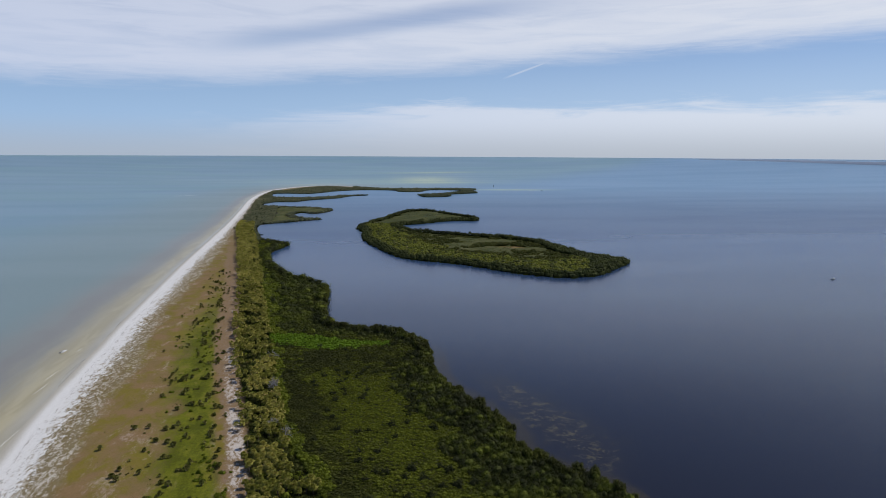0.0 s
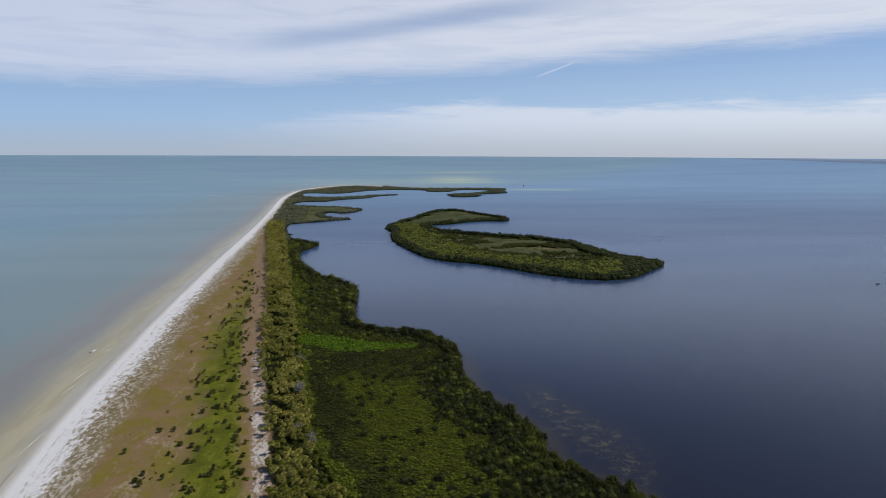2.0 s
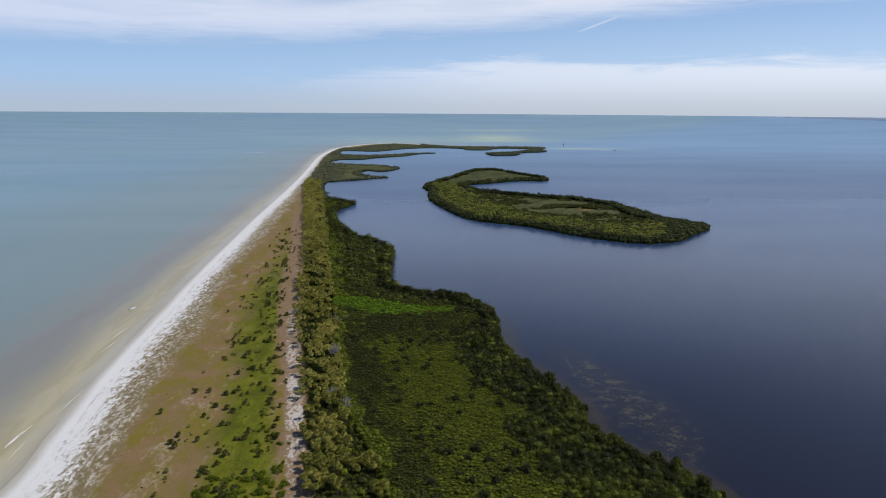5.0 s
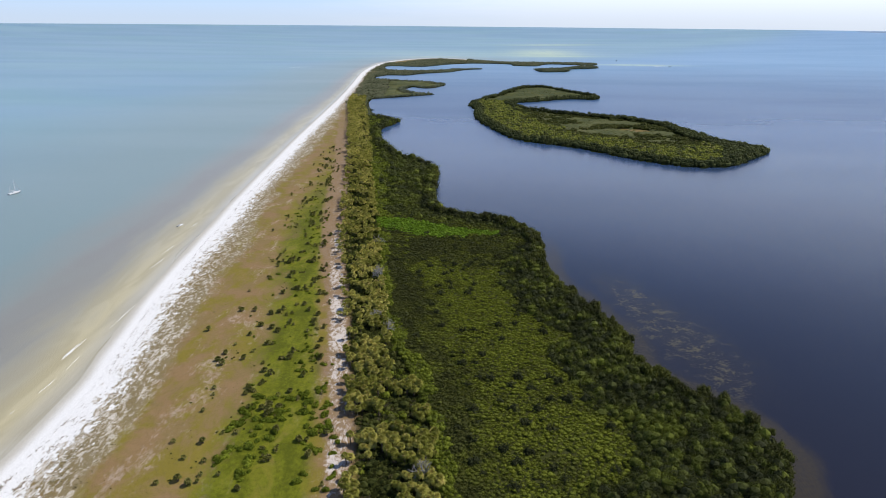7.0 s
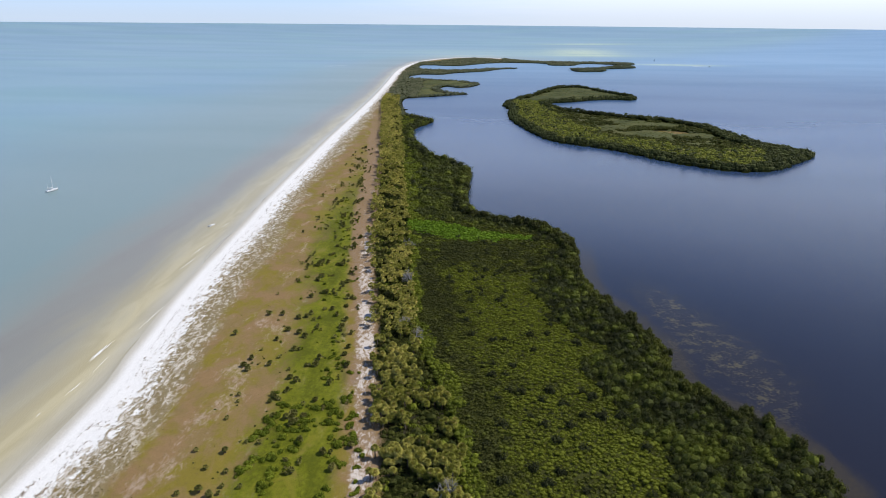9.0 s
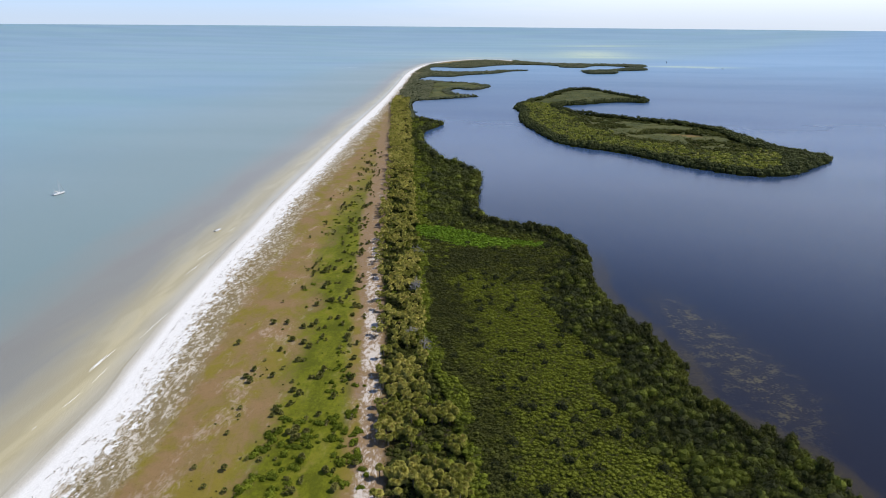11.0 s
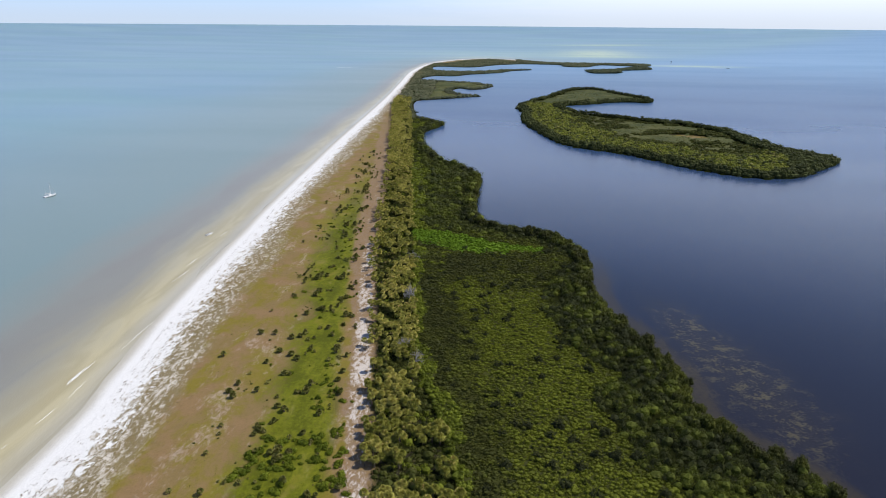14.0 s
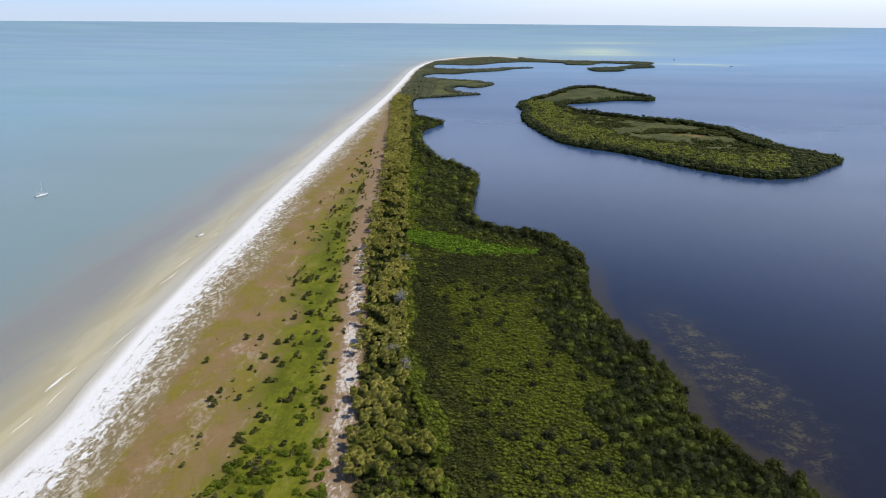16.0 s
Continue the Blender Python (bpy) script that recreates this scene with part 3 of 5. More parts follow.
def make_ground():
    xs = np.r_[np.arange(-330, -150, 10.0), np.arange(-150, 110, 2.0), np.arange(110, 540, 7.0)]
    ys = np.r_[np.arange(-600, 120, 30.0), np.arange(120, 520, 2.5), np.geomspace(520, 2520, 190)]

    def place(x, y):
        d = off_land(x, y)
        z = np.where(d > 0, -0.08 * np.minimum(d, 20), 0.0)
        return np.stack([x, y, z + np.where(d < 0, ground_height(x, y), 0)], 1)

    mesh = sheet("ground", xs, ys, place)
    LAND.update(xs=xs, ys=ys)
    co = np.empty(len(mesh.vertices) * 3, np.float32)
    mesh.vertices.foreach_get("co", co)
    x, y = co[0::3], co[1::3]
    LAND["z"] = co[2::3].reshape(len(ys), len(xs)).astype(float)
    layer(mesh, "inland", np.where(y < 2100, x - by_north(WEST_MAIN, y), -off_shore(SPIT_LINE, x, y)))
    layer(mesh, "off_track", x - by_north(TRACK, y))
    layer(mesh, "north", y)
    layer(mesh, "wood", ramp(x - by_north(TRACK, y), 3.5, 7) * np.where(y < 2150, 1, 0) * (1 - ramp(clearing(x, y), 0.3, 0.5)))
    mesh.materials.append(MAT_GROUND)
    tagged(new("ground", mesh), "white sand beach, brown dune grass and green meadow", "ground", kind="structure")


make_ground()



# ---- building blocks for plants ----
def tri_mesh(name, verts, faces, mat, soft=False):
    mesh = quads(name, verts, faces, soft=soft)
    mesh.materials.append(mat)
    return mesh


def unit(v):
    return v / (np.linalg.norm(v, axis=1, keepdims=True) + 1e-9)


def leaves(centres, normals, sizes, rng):
    """Kite-shaped sprays of leaves, each bent along its middle: vertices and faces."""
    n = len(centres)
    t = unit(np.cross(normals, rng.normal(size=(n, 3))))
    b = np.cross(normals, t)
    s = sizes[:, None]
    lift = normals * s * 0.3
    verts = np.stack([centres - t * s * 0.8 - lift, centres + b * s * 0.6, centres + t * s - lift, centres - b * s * 0.6], 1).reshape(-1, 3)
    return verts, np.arange(4 * n).reshape(-1, 4)


def domes(places, radii, heights, count, size, rng, full=0.0, loose=0.22):
    """Sprays over many round crowns at once. full: how far below its middle a crown is leafy (0 to 1)."""
    n = len(places)
    if n == 0:
        return np.zeros((0, 3)), np.zeros((0, 3)), np.zeros(0)
    a = rng.uniform(0, 2 * np.pi, (n, count))
    low = np.broadcast_to(np.asarray(full, float), (n,))[:, None]
    z = rng.uniform(0, 1, (n, count)) ** 0.9 * (1 + low) - low
    ring = np.sqrt(np.clip(1 - z * z, 0, 1))
    way = np.stack([np.cos(a) * ring, np.sin(a) * ring, z], 2)
    deep = rng.uniform(0.8, 1.1, (n, count, 1)) * (1 + 0.22 * np.sin(3 * a + rng.uniform(0, 6, (n, 1))))[:, :, None]
    scale = np.stack([radii, radii, heights], 1)[:, None, :]
    centres = (places[:, None, :] + way * deep * scale).reshape(-1, 3)
    normals = unit((way + rng.normal(size=way.shape) * loose + [0, 0, 0.1]).reshape(-1, 3))
    return centres, normals, (size * rng.uniform(0.65, 1.35, (n, count))).ravel()


def cores(places, radii, heights, full, rng):
    """The dense leafy inside of many crowns: uneven domes of 13 vertices each."""
    n = len(places)
    a = np.linspace(0, 2 * np.pi, 6, endpoint=False)[None] + rng.uniform(0, 1, (n, 1))
    uneven = rng.uniform(0.72, 1.12, (n, 2, 6))
    ring = [np.stack([np.cos(a + 0.5 * k) * radii[:, None] * wide * uneven[:, k], np.sin(a + 0.5 * k) * radii[:, None] * wide * uneven[:, k],
                      np.broadcast_to((lift * heights)[:, None], a.shape) * uneven[:, k]], 2) for k, (wide, lift) in enumerate(((0.96, -np.asarray(full)), (0.8, np.full(n, 0.55))))]
    top = np.stack([np.zeros(n), np.zeros(n), heights], 1)[:, None]
    verts = (np.concatenate([*ring, top], 1) + places[:, None]).reshape(-1, 3)
    verts[:, 2] = np.maximum(verts[:, 2], 0.02)
    k = np.arange(6)
    j = (k + 1) % 6
    one = np.concatenate([np.stack([k, j, k + 6], 1), np.stack([j, j + 6, k + 6], 1), np.stack([k + 6, j + 6, np.full(6, 12)], 1)])
    return verts, (one[None] + 13 * np.arange(n)[:, None, None]).reshape(-1, 3)


def tube(points, radii, sides=6):
    """A tapered limb along points: vertices and faces of four."""
    points = np.asarray(points, float)
    along = unit(np.gradient(points, axis=0))
    side = unit(np.cross(along, [0.31, 0.95, 0.11]))
    other = np.cross(along, side)
    a = np.linspace(0, 2 * np.pi, sides, endpoint=False)
    rings = points[:, None] + np.asarray(radii)[:, None, None] * (np.cos(a)[None, :, None] * side[:, None] + np.sin(a)[None, :, None] * other[:, None])
    k, m = np.meshgrid(np.arange(len(points) - 1), np.arange(sides), indexing="ij")
    k, m = k.ravel(), m.ravel()
    m2 = (m + 1) % sides
    return rings.reshape(-1, 3), np.stack([k * sides + m, k * sides + m2, (k + 1) * sides + m2, (k + 1) * sides + m], 1)


def joined(pieces):
    verts, faces, at = [], [], 0
    for v, f in pieces:
        verts.append(v), faces.append(np.asarray(f) + at)
        at += len(v)
    return np.concatenate(verts), np.concatenate(faces)


def part(name, mesh, parent, label=""):
    ob = new(name, mesh)
    ob.parent = parent
    return tagged(ob, label)


def at(x, y, z, turn=0.0, size=1.0, tall=1.0):
    return pose(x, y, z, 0, 0, turn) @ Matrix.Diagonal((size, size, size * tall, 1))


def jitter(low, high, spacing, rng):
    xs, ys = np.arange(low[0], high[0], spacing), np.arange(low[1], high[1], spacing)
    gx, gy = np.meshgrid(xs, ys)
    gx = gx + (np.arange(len(ys)) % 2)[:, None] * spacing / 2
    p = np.stack([gx.ravel(), gy.ravel()], 1)
    return p + rng.uniform(-0.42, 0.42, p.shape) * spacing


# ---- cabbage palms ----
def frond_fans(rng, count, reach, top, bottom, blades=4):
    """Fan leaves round a palm's head: each a folded disc whose pointed fingers hang over."""
    pieces = []
    for i in range(count):
        a = i * 2.39996 + rng.uniform(-0.3, 0.3)
        lift = top + (bottom - top) * (i + 0.5) / count + rng.uniform(-0.14, 0.14)
        out = np.array([math.cos(a) * math.cos(lift), math.sin(a) * math.cos(lift), math.sin(lift)])
        side = np.array([-math.sin(a), math.cos(a), 0])
        stalk, fan = reach * rng.uniform(0.34, 0.46), reach * rng.uniform(0.54, 0.68)
        hub = out * stalk
        verts = [out * 0.06 - side * 0.03, out * 0.06 + side * 0.03, hub]
        spread = np.linspace(-1.5, 1.5, blades + 1)
        for j, w in enumerate(spread):
            mid = hub + (out * math.cos(w) + side * math.sin(w)) * fan * 0.52
            mid[2] += fan * (0.05 if j % 2 else -0.08)
            verts.append(mid)
        for w in (spread[1:] + spread[:-1]) / 2:
            tip = hub + (out * math.cos(w) + side * math.sin(w)) * fan * rng.uniform(0.84, 0.98)
            tip[2] -= fan * (0.16 + 0.26 * math.cos(w) ** 2 * math.cos(lift))
            verts.append(tip)
        k = 4 + blades
        faces = [(0, 1, 2)] + [(2, 3 + j, 4 + j) for j in range(blades)] + [(3 + j, k + j, 4 + j) for j in range(blades)]
        pieces.append((np.array(verts), faces))
    return joined(pieces)


def palm(rng, tall, reach, fronds, blades):
    """Trunk, green crown and hanging dead fronds of one palm, as raw meshes about its foot."""
    bend = rng.uniform(-0.5, 0.5, 2)
    steps = np.linspace(0, 1, 5)
    stem = np.stack([bend[0] * steps**2, bend[1] * steps**2, -0.3 + (tall + 0.3) * steps], 1)
    trunk = tube(stem, 0.2 - 0.04 * steps + 0.06 * (steps < 0.1), 7)
    head = stem[-1] + [0, 0, 0.1]
    v, f = frond_fans(rng, fronds, reach, 1.45, -0.45, blades)
    d, g = frond_fans(rng, max(3, fronds // 6), reach * 0.7, -0.5, -1.2, max(2, blades - 1))
    return trunk, (v + head, f), (d + head, g)


PALM_LABELS = ["cabbage palm with a round olive-green crown of fan leaves", "tall cabbage palm with yellowing lower fan leaves", "short cabbage palm with a dense green head",
               "leaning cabbage palm beside the sandy track", "slender cabbage palm with a small olive crown", "cabbage palm with dead brown fronds under its head"]


def palm_thing(rng, tall, reach, label):
    trunk, crown, dead = palm(rng, tall, reach, 38, 5)
    root = tagged(new("palm_tree"), label, "palm tree", "palms along the sandy track")
    part("trunk", tri_mesh("palm_trunk", *trunk, MAT_BARK, True), root, "rough grey-brown trunk")
    part("crown", tri_mesh("palm_crown", *crown, MAT_PALM), root, "olive-green fan leaves")
    part("dead_fronds", tri_mesh("palm_dead_fronds", *dead, MAT_PALM_DEAD), root, "hanging brown dead leaves")
    return root


def make_palms():
    rng = np.random.default_rng(21)
    kinds = [palm_thing(rng, t, r, label) for t, r, label in zip((2.8, 3.6, 2.0, 2.5, 3.2, 2.3), (1.45, 1.55, 1.45, 1.4, 1.3, 1.5), PALM_LABELS)]
    spots = jitter((-190, 140), (20, 1130), 2.1, rng)
    x, y = spots.T
    west, east = by_north(TRACK, y) + 2.0, by_north(PALM_EDGE, y)
    clump = wobble(x, y, 11, 5) + 0.5 * wobble(x, y, 4, 9)
    into = (x - west) / np.maximum(east - west, 6)
    keep = (x > west + 2.2 * wobble(x, y, 8, 2)) & (x < np.maximum(east, west + 8) + 2.5 * wobble(x, y, 9, 4)) & (clump > -0.06 + 0.1 * (into > 0.7))
    x, y = x[keep], y[keep]
    order = np.argsort(y)
    x, y = x[order], y[order]
    near = 300
    ground = height_at(x, y)
    used = set()
    for i in range(near):
        k = int(rng.integers(len(kinds)))
        m = at(x[i], y[i], ground[i] - 0.05, rng.uniform(0, 360), rng.uniform(0.86, 1.28), rng.uniform(0.72, 1.12))
        if k in used:
            copy_thing(kinds[k], m)
        else:
            used.add(k)
            kinds[k].matrix_basis = m
    far_kinds = [palm(rng, t, r, 20, 3) for t, r in ((3.0, 1.5), (3.7, 1.55), (2.3, 1.45), (2.8, 1.4))]
    thin_kinds = [palm(rng, t, r, 11, 2) for t, r in ((3.3, 1.7), (4.0, 1.75), (2.7, 1.65))]
    greens, browns, tones = [], [], []
    for i in range(near, len(x)):
        pool = far_kinds if y[i] < 560 else thin_kinds
        trunk, crown, dead = pool[int(rng.integers(len(pool)))]
        a, s = rng.uniform(0, 6.28), rng.uniform(0.9, 1.25) * (1.0 if y[i] < 560 else 1.12)
        turn = np.array([[math.cos(a), math.sin(a), 0], [-math.sin(a), math.cos(a), 0], [0, 0, rng.uniform(0.8, 1.1)]]) * s
        foot = np.array([x[i], y[i], ground[i]])
        greens.append((crown[0] @ turn + foot, crown[1]))
        tones.append(np.full(len(crown[0]), rng.uniform(0.0, 0.5)))
        browns.append((dead[0] @ turn + foot, dead[1]))
    grove = tagged(new("palm_grove"), "dense olive-green grove of cabbage palms", "palm grove", kind="stuff")
    crowns = tri_mesh("far_palm_crowns", *joined(greens), MAT_PALM)
    layer(crowns, "tone", np.concatenate(tones))
    part("crowns", crowns, grove)
    part("dead_fronds", tri_mesh("far_palm_dead_fronds", *joined(browns), MAT_PALM_DEAD), grove, "brown dead palm leaves")


make_palms()


# ---- thickets: mangrove and scrub ----
def thicket(name, label, mat, spots, heights, radius, count, size, seed, edge=None, category="thicket", lump=1.0, loose=0.22, tone=None, core=0.7):
    """A closed canopy of many crowns in one piece. edge: crowns that are leafy down to the water; lump: how domed they are; tone: how fresh each is."""
    rng = np.random.default_rng(seed)
    n = len(spots)
    edge = np.zeros(n, bool) if edge is None else edge
    tall = rng.random(n) < 0.24  # crowns that stand out of the rest
    r = radius * rng.uniform(0.7, 1.15, n) * np.where(tall, 1.5, 1.0)
    heights = heights + lump * np.where(tall, 0.45 * radius, -0.12 * radius)
    deep = np.where(edge, heights * rng.uniform(0.4, 0.6, n), np.minimum(r * 0.85, heights * 0.7) * lump)
    middle = heights - deep
    places = np.column_stack([spots, middle])
    c, nrm, s = domes(places, r, deep, count, size, rng, np.where(edge, 0.95, 0.25), loose)
    c[:, 2] = np.maximum(c[:, 2], 0.12)
    v, f = leaves(c, nrm, s, rng)
    core_v, core_f = cores(places, r * core, deep * (core + 0.06), np.where(edge, 0.95, 0.5), rng)
    mesh = tri_mesh(name, np.concatenate([core_v, v]), np.concatenate([core_f, f[:, [0, 1, 2]] + len(core_v), f[:, [0, 2, 3]] + len(core_v)]), mat)
    tone = rng.uniform(0, 1, n) if tone is None else tone
    layer(mesh, "tone", np.r_[np.repeat(tone, 13), np.repeat(tone, count * 4)])
    return tagged(new(name, mesh), label, category, kind="stuff")


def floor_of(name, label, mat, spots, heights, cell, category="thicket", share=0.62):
    """A thicket's dense inside: a low uneven sheet under the crowns; near-black materials paint in its shade."""
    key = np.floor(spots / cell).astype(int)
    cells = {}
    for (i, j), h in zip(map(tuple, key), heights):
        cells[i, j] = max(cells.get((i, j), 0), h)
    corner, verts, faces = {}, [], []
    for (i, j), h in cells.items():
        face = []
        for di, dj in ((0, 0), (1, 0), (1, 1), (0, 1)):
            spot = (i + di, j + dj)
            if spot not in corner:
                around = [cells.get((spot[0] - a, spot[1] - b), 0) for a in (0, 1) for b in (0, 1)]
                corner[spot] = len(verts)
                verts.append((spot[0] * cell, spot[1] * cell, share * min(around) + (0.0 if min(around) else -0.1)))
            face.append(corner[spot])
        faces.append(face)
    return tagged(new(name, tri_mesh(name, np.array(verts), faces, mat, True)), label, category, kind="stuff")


def make_thickets():
    rng = np.random.default_rng(33)

    # the mangrove flat east of the palms
    def flat(low, high, spacing):
        p = jitter(low, high, spacing, rng)
        x, y = p.T
        d = -off_shore(SPIT_LINE, x, y)
        west = np.where(y < 1050, by_north(PALM_EDGE, y) - 1, by_north(WEST_MAIN, y) + 22 + 5 * wobble(x, y, 30, 2))
        ok = (d > np.where(y < 900, 1.2, 3.0)) & (x > west) & ~((y > 2130) & (x < 75) & (d < 58))
        return p[ok], d[ok]

    def spread(p, d, radius, count, size, seed, cell):
        """The near flat: yellow-green in its middle, dark olive towards the palms, tall dark trees along the water."""
        x, y = p.T
        wide, mid, small = wobble(x, y, 34, 11), wobble(x, y, 10, 13), wobble(x, y, 4.5, 19)
        chance = rng.uniform(0, 1, len(x))
        rim = 13 + 17 * ramp(-y, -370, -280) + 12 * ramp(-y, -225, -165) + 9 * wobble(x, y, 20, 17) + 5 * mid
        edge = d < rim
        from_palms = x - by_north(PALM_EDGE, y)
        lane_x = [-48, -28, -15, 1, 17, 32]
        lane = np.abs(y - np.interp(x, lane_x, [406, 399, 391, 384, 381, 381])) + 5 * mid + 5 * small + 3 * (chance - 0.5)
        lush = (lane < np.interp(x, lane_x, [10, 13, 15, 12, 7, 4])) & (x > -47) & (x < 33) & ~edge
        fringe = ((from_palms < 4 + 6 * wobble(x, y, 14, 23)) & (y < 400) | (from_palms < 11 + 14 * wide) & (mid > -0.2) & (y > 405) & (y < 900)) & ~lush & ~edge
        fringe |= (small > 0.42) & (from_palms < 24) & (from_palms > 0) & (y > 330) & ~edge & ~lush
        tall = ~edge & ~lush & ~fringe & (y > 408 + 16 * wide + 8 * mid - 0.4 * (x + 10))
        flat_part = ~(edge | lush | fringe | tall)
        fresh = ramp(from_palms + 9 * wide, 4, 30 - 12 * ramp(-y, -215, -170)) * (1 - 0.8 * ramp(y, 295, 350))
        fresh = np.clip(-0.02 + 0.78 * fresh + 0.25 * wide + 0.45 * mid + 0.42 * small + 0.2 * (chance - 0.5), 0, 1)
        h = 2.3 + 0.5 * wide + 0.45 * mid + 0.35 * small + 0.45 * (1 - fresh)
        h = np.where(edge, 2.6 + (1.9 + 1.5 * ramp(y, 320, 420) + 0.8 * mid + 1.1 * small) * ramp(rim - d, -2, 14), h)
        h = np.where(edge & (d < 2.5), h - 1.1, h)
        h = np.where(tall, 2.7 + 1.3 * ramp(y, 395, 440) + 0.9 * mid + 0.9 * small, h)
        h = np.where(fringe, 2.7 + 0.8 * mid + 0.5 * small, h)
        h = h + height_at(x, y) + rng.uniform(-0.5, 0.4, len(x))
        deep = np.clip(0.24 + 0.16 * ramp(d, 8, 30) + 0.6 * small + 0.3 * mid + 0.75 * (rng.uniform(0, 1, len(x)) - 0.5), 0, 1)
        thicket("mangrove_thicket", "low yellow-green mangrove thicket on the flat", MAT_MANGROVE, p[flat_part], h[flat_part], radius, count, size, seed, None, "thicket", 0.42, 0.55, fresh[flat_part], 0.7)
        stand = edge & ((chance < 0.36) | (d < 5) & (chance < 0.6))
        thicket("tall_mangrove_thicket", "tall dark green mangroves along the lagoon shore", MAT_MANGROVE_EDGE, p[stand], h[stand] + 0.2, radius * 2.1, int(count * 3.2), size * 1.1, seed + 1, d[stand] < 6, "thicket", 1.05, 0.5, deep[stand], 0.68)
        grown = tall & (chance < 0.38)
        if grown.any():
            thicket("olive_wood", "dark olive trees on the northern mangrove flat", MAT_MANGROVE_EDGE, p[grown], h[grown] + 0.2, radius * 2.1, int(count * 3.0), size * 1.1, seed + 2, None, "thicket", 1.0, 0.5, 0.24 + deep[grown] * 0.5, 0.68)
        if lush.any():
            thicket("bright_scrub", "bright green low scrub across the mangrove flat", MAT_BRIGHT, p[lush], h[lush] - 0.1, radius * 1.15, count, size, seed + 3, None, "thicket", 0.5, 0.5)
        if fringe.any():
            thicket("green_scrub", "fresh green bushes along the palm grove", MAT_BRIGHT2, p[fringe], h[fringe], radius * 1.2, int(count * 1.2), size, seed + 4, None, "thicket", 0.8, 0.5)
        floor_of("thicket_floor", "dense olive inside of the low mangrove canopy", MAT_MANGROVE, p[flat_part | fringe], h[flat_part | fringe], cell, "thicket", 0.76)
        # dark sheet in place of the shade deep between the crowns
        floor_of("thicket_floor", "near-black sheet for the shade inside the tall mangrove canopy", MAT_SHADE, p, h, cell, "thicket", 0.6)

    def spread_far(p, d, radius, count, size, seed, cell):
        """The far flats: wooded rims round open marsh."""
        x, y = p.T
        mid = wobble(x, y, 14, 13)
        marsh = (d > 15 + 6 * mid) & (x > by_north(WEST_MAIN, y) + 75) & (y > 1135) & (y < 1470)
        edge = ~marsh & (d < 10 + 3 * mid) & (x > by_north(WEST_MAIN, y) + 45)
        wood = ~(marsh | edge)
        h = np.where(marsh, 1.5, np.where(edge, 3.3 + 1.0 * mid, 2.4 + 0.8 * mid)) + rng.uniform(-0.4, 0.6, len(x))
        thicket("far_mangroves", "mangroves round the far marsh, paled grey-green for haze", MAT_FAR_EDGE, p[edge], h[edge], radius, count, size, seed + 1, d[edge] < 8, "mangroves", 0.8, 0.5)
        thicket("far_wood", "grey-olive scrub behind the far beach, paled for haze", MAT_FAR, p[wood], h[wood], radius, count, size, seed + 2, None, "scrub", 0.6, 0.5)
        some = marsh & (rng.random(len(x)) < 0.3)
        thicket("marsh_scrub", "low olive scrub scattered over the far marsh", MAT_MARSH, p[some], h[some], radius * 0.7, 6, size * 0.6, seed + 3, None, "scrub", 0.3, 0.6)
        floor_of("far_marsh", "smooth olive marsh on the far hook", MAT_MARSH, p[marsh], np.full(marsh.sum(), 1.6), cell, "marsh", 0.9)
        floor_of("far_floor", "near-black sheet for the shade under the far canopy", MAT_GAP_SHADE, p[~marsh], h[~marsh], cell)

    spread(*flat((-60, 130), (112, 300), 1.18), 0.86, 27, 0.21, 100, 2.4)
    spread(*flat((-75, 300), (80, 470), 1.55), 1.1, 24, 0.28, 200, 3.0)
    spread(*flat((-130, 470), (10, 900), 2.6), 1.7, 18, 0.52, 300, 4.0)
    spread_far(*flat((-230, 900), (480, 2420), 5.0), 3.1, 9, 0.9, 400, 9.0)

    # the same flat goes on southwards, under the start of the way
    spread(*flat((-20, -70), (80, 130), 1.9), 1.3, 24, 0.34, 800, 4.0)

    # scrub under the palms
    p = jitter((-190, 138), (20, 1130), 2.15, rng)
    x, y = p.T
    ok = (x > by_north(TRACK, y) + 5.5 + 2.5 * wobble(x, y, 8, 2)) & (x < by_north(PALM_EDGE, y) + 2)
    p, y = p[ok], y[ok]
    h = height_at(p[:, 0], y) + 1.5 + 0.5 * wobble(p[:, 0], y, 7, 6) + rng.uniform(-0.5, 0.4, len(p))
    for low, high, count, size in ((0, 300, 40, 0.3), (300, 560, 20, 0.45), (560, 1200, 10, 0.85)):
        k = (y >= low) & (y < high)
        leafy = k & (wobble(p[:, 0], y, 5, 27) > 0.26)
        thicket("palm_scrub", "dark green scrub beneath the cabbage palms", MAT_GREY_SCRUB, p[k & ~leafy], h[k & ~leafy], 1.7, count, size, 500 + low, None, "thicket", 0.9, 0.45)
        thicket("green_scrub", "fresh green bushes between the cabbage palms", MAT_BRIGHT2, p[leafy], h[leafy], 1.5, count, size, 501 + low, None, "thicket", 0.9, 0.45)

    floor_of("scrub_floor", "near-black sheet for the shade under the scrub and palms", MAT_SHADE, p, h, 3.0, "thicket", 0.66)

    # the same scrub southwards, under the way
    q = jitter((-30, -70), (30, 140), 2.3, np.random.default_rng(34))
    q = q[(q[:, 0] > by_north(TRACK, q[:, 1]) + 5.5) & (q[:, 0] < by_north(PALM_EDGE, q[:, 1]) + 4)]
    thicket("palm_scrub", "dark green scrub on the southern ridge", MAT_GREY_SCRUB, q, height_at(*q.T) + 1.5 + 0.5 * wobble(*q.T, 7, 6), 1.7, 26, 0.36, 560, None, "thicket", 0.9, 0.45)

    # the wooded island in the lagoon, and the islet far behind it
    p = jitter((20, 570), (340, 1360), 2.45, rng)
    x, y = p.T
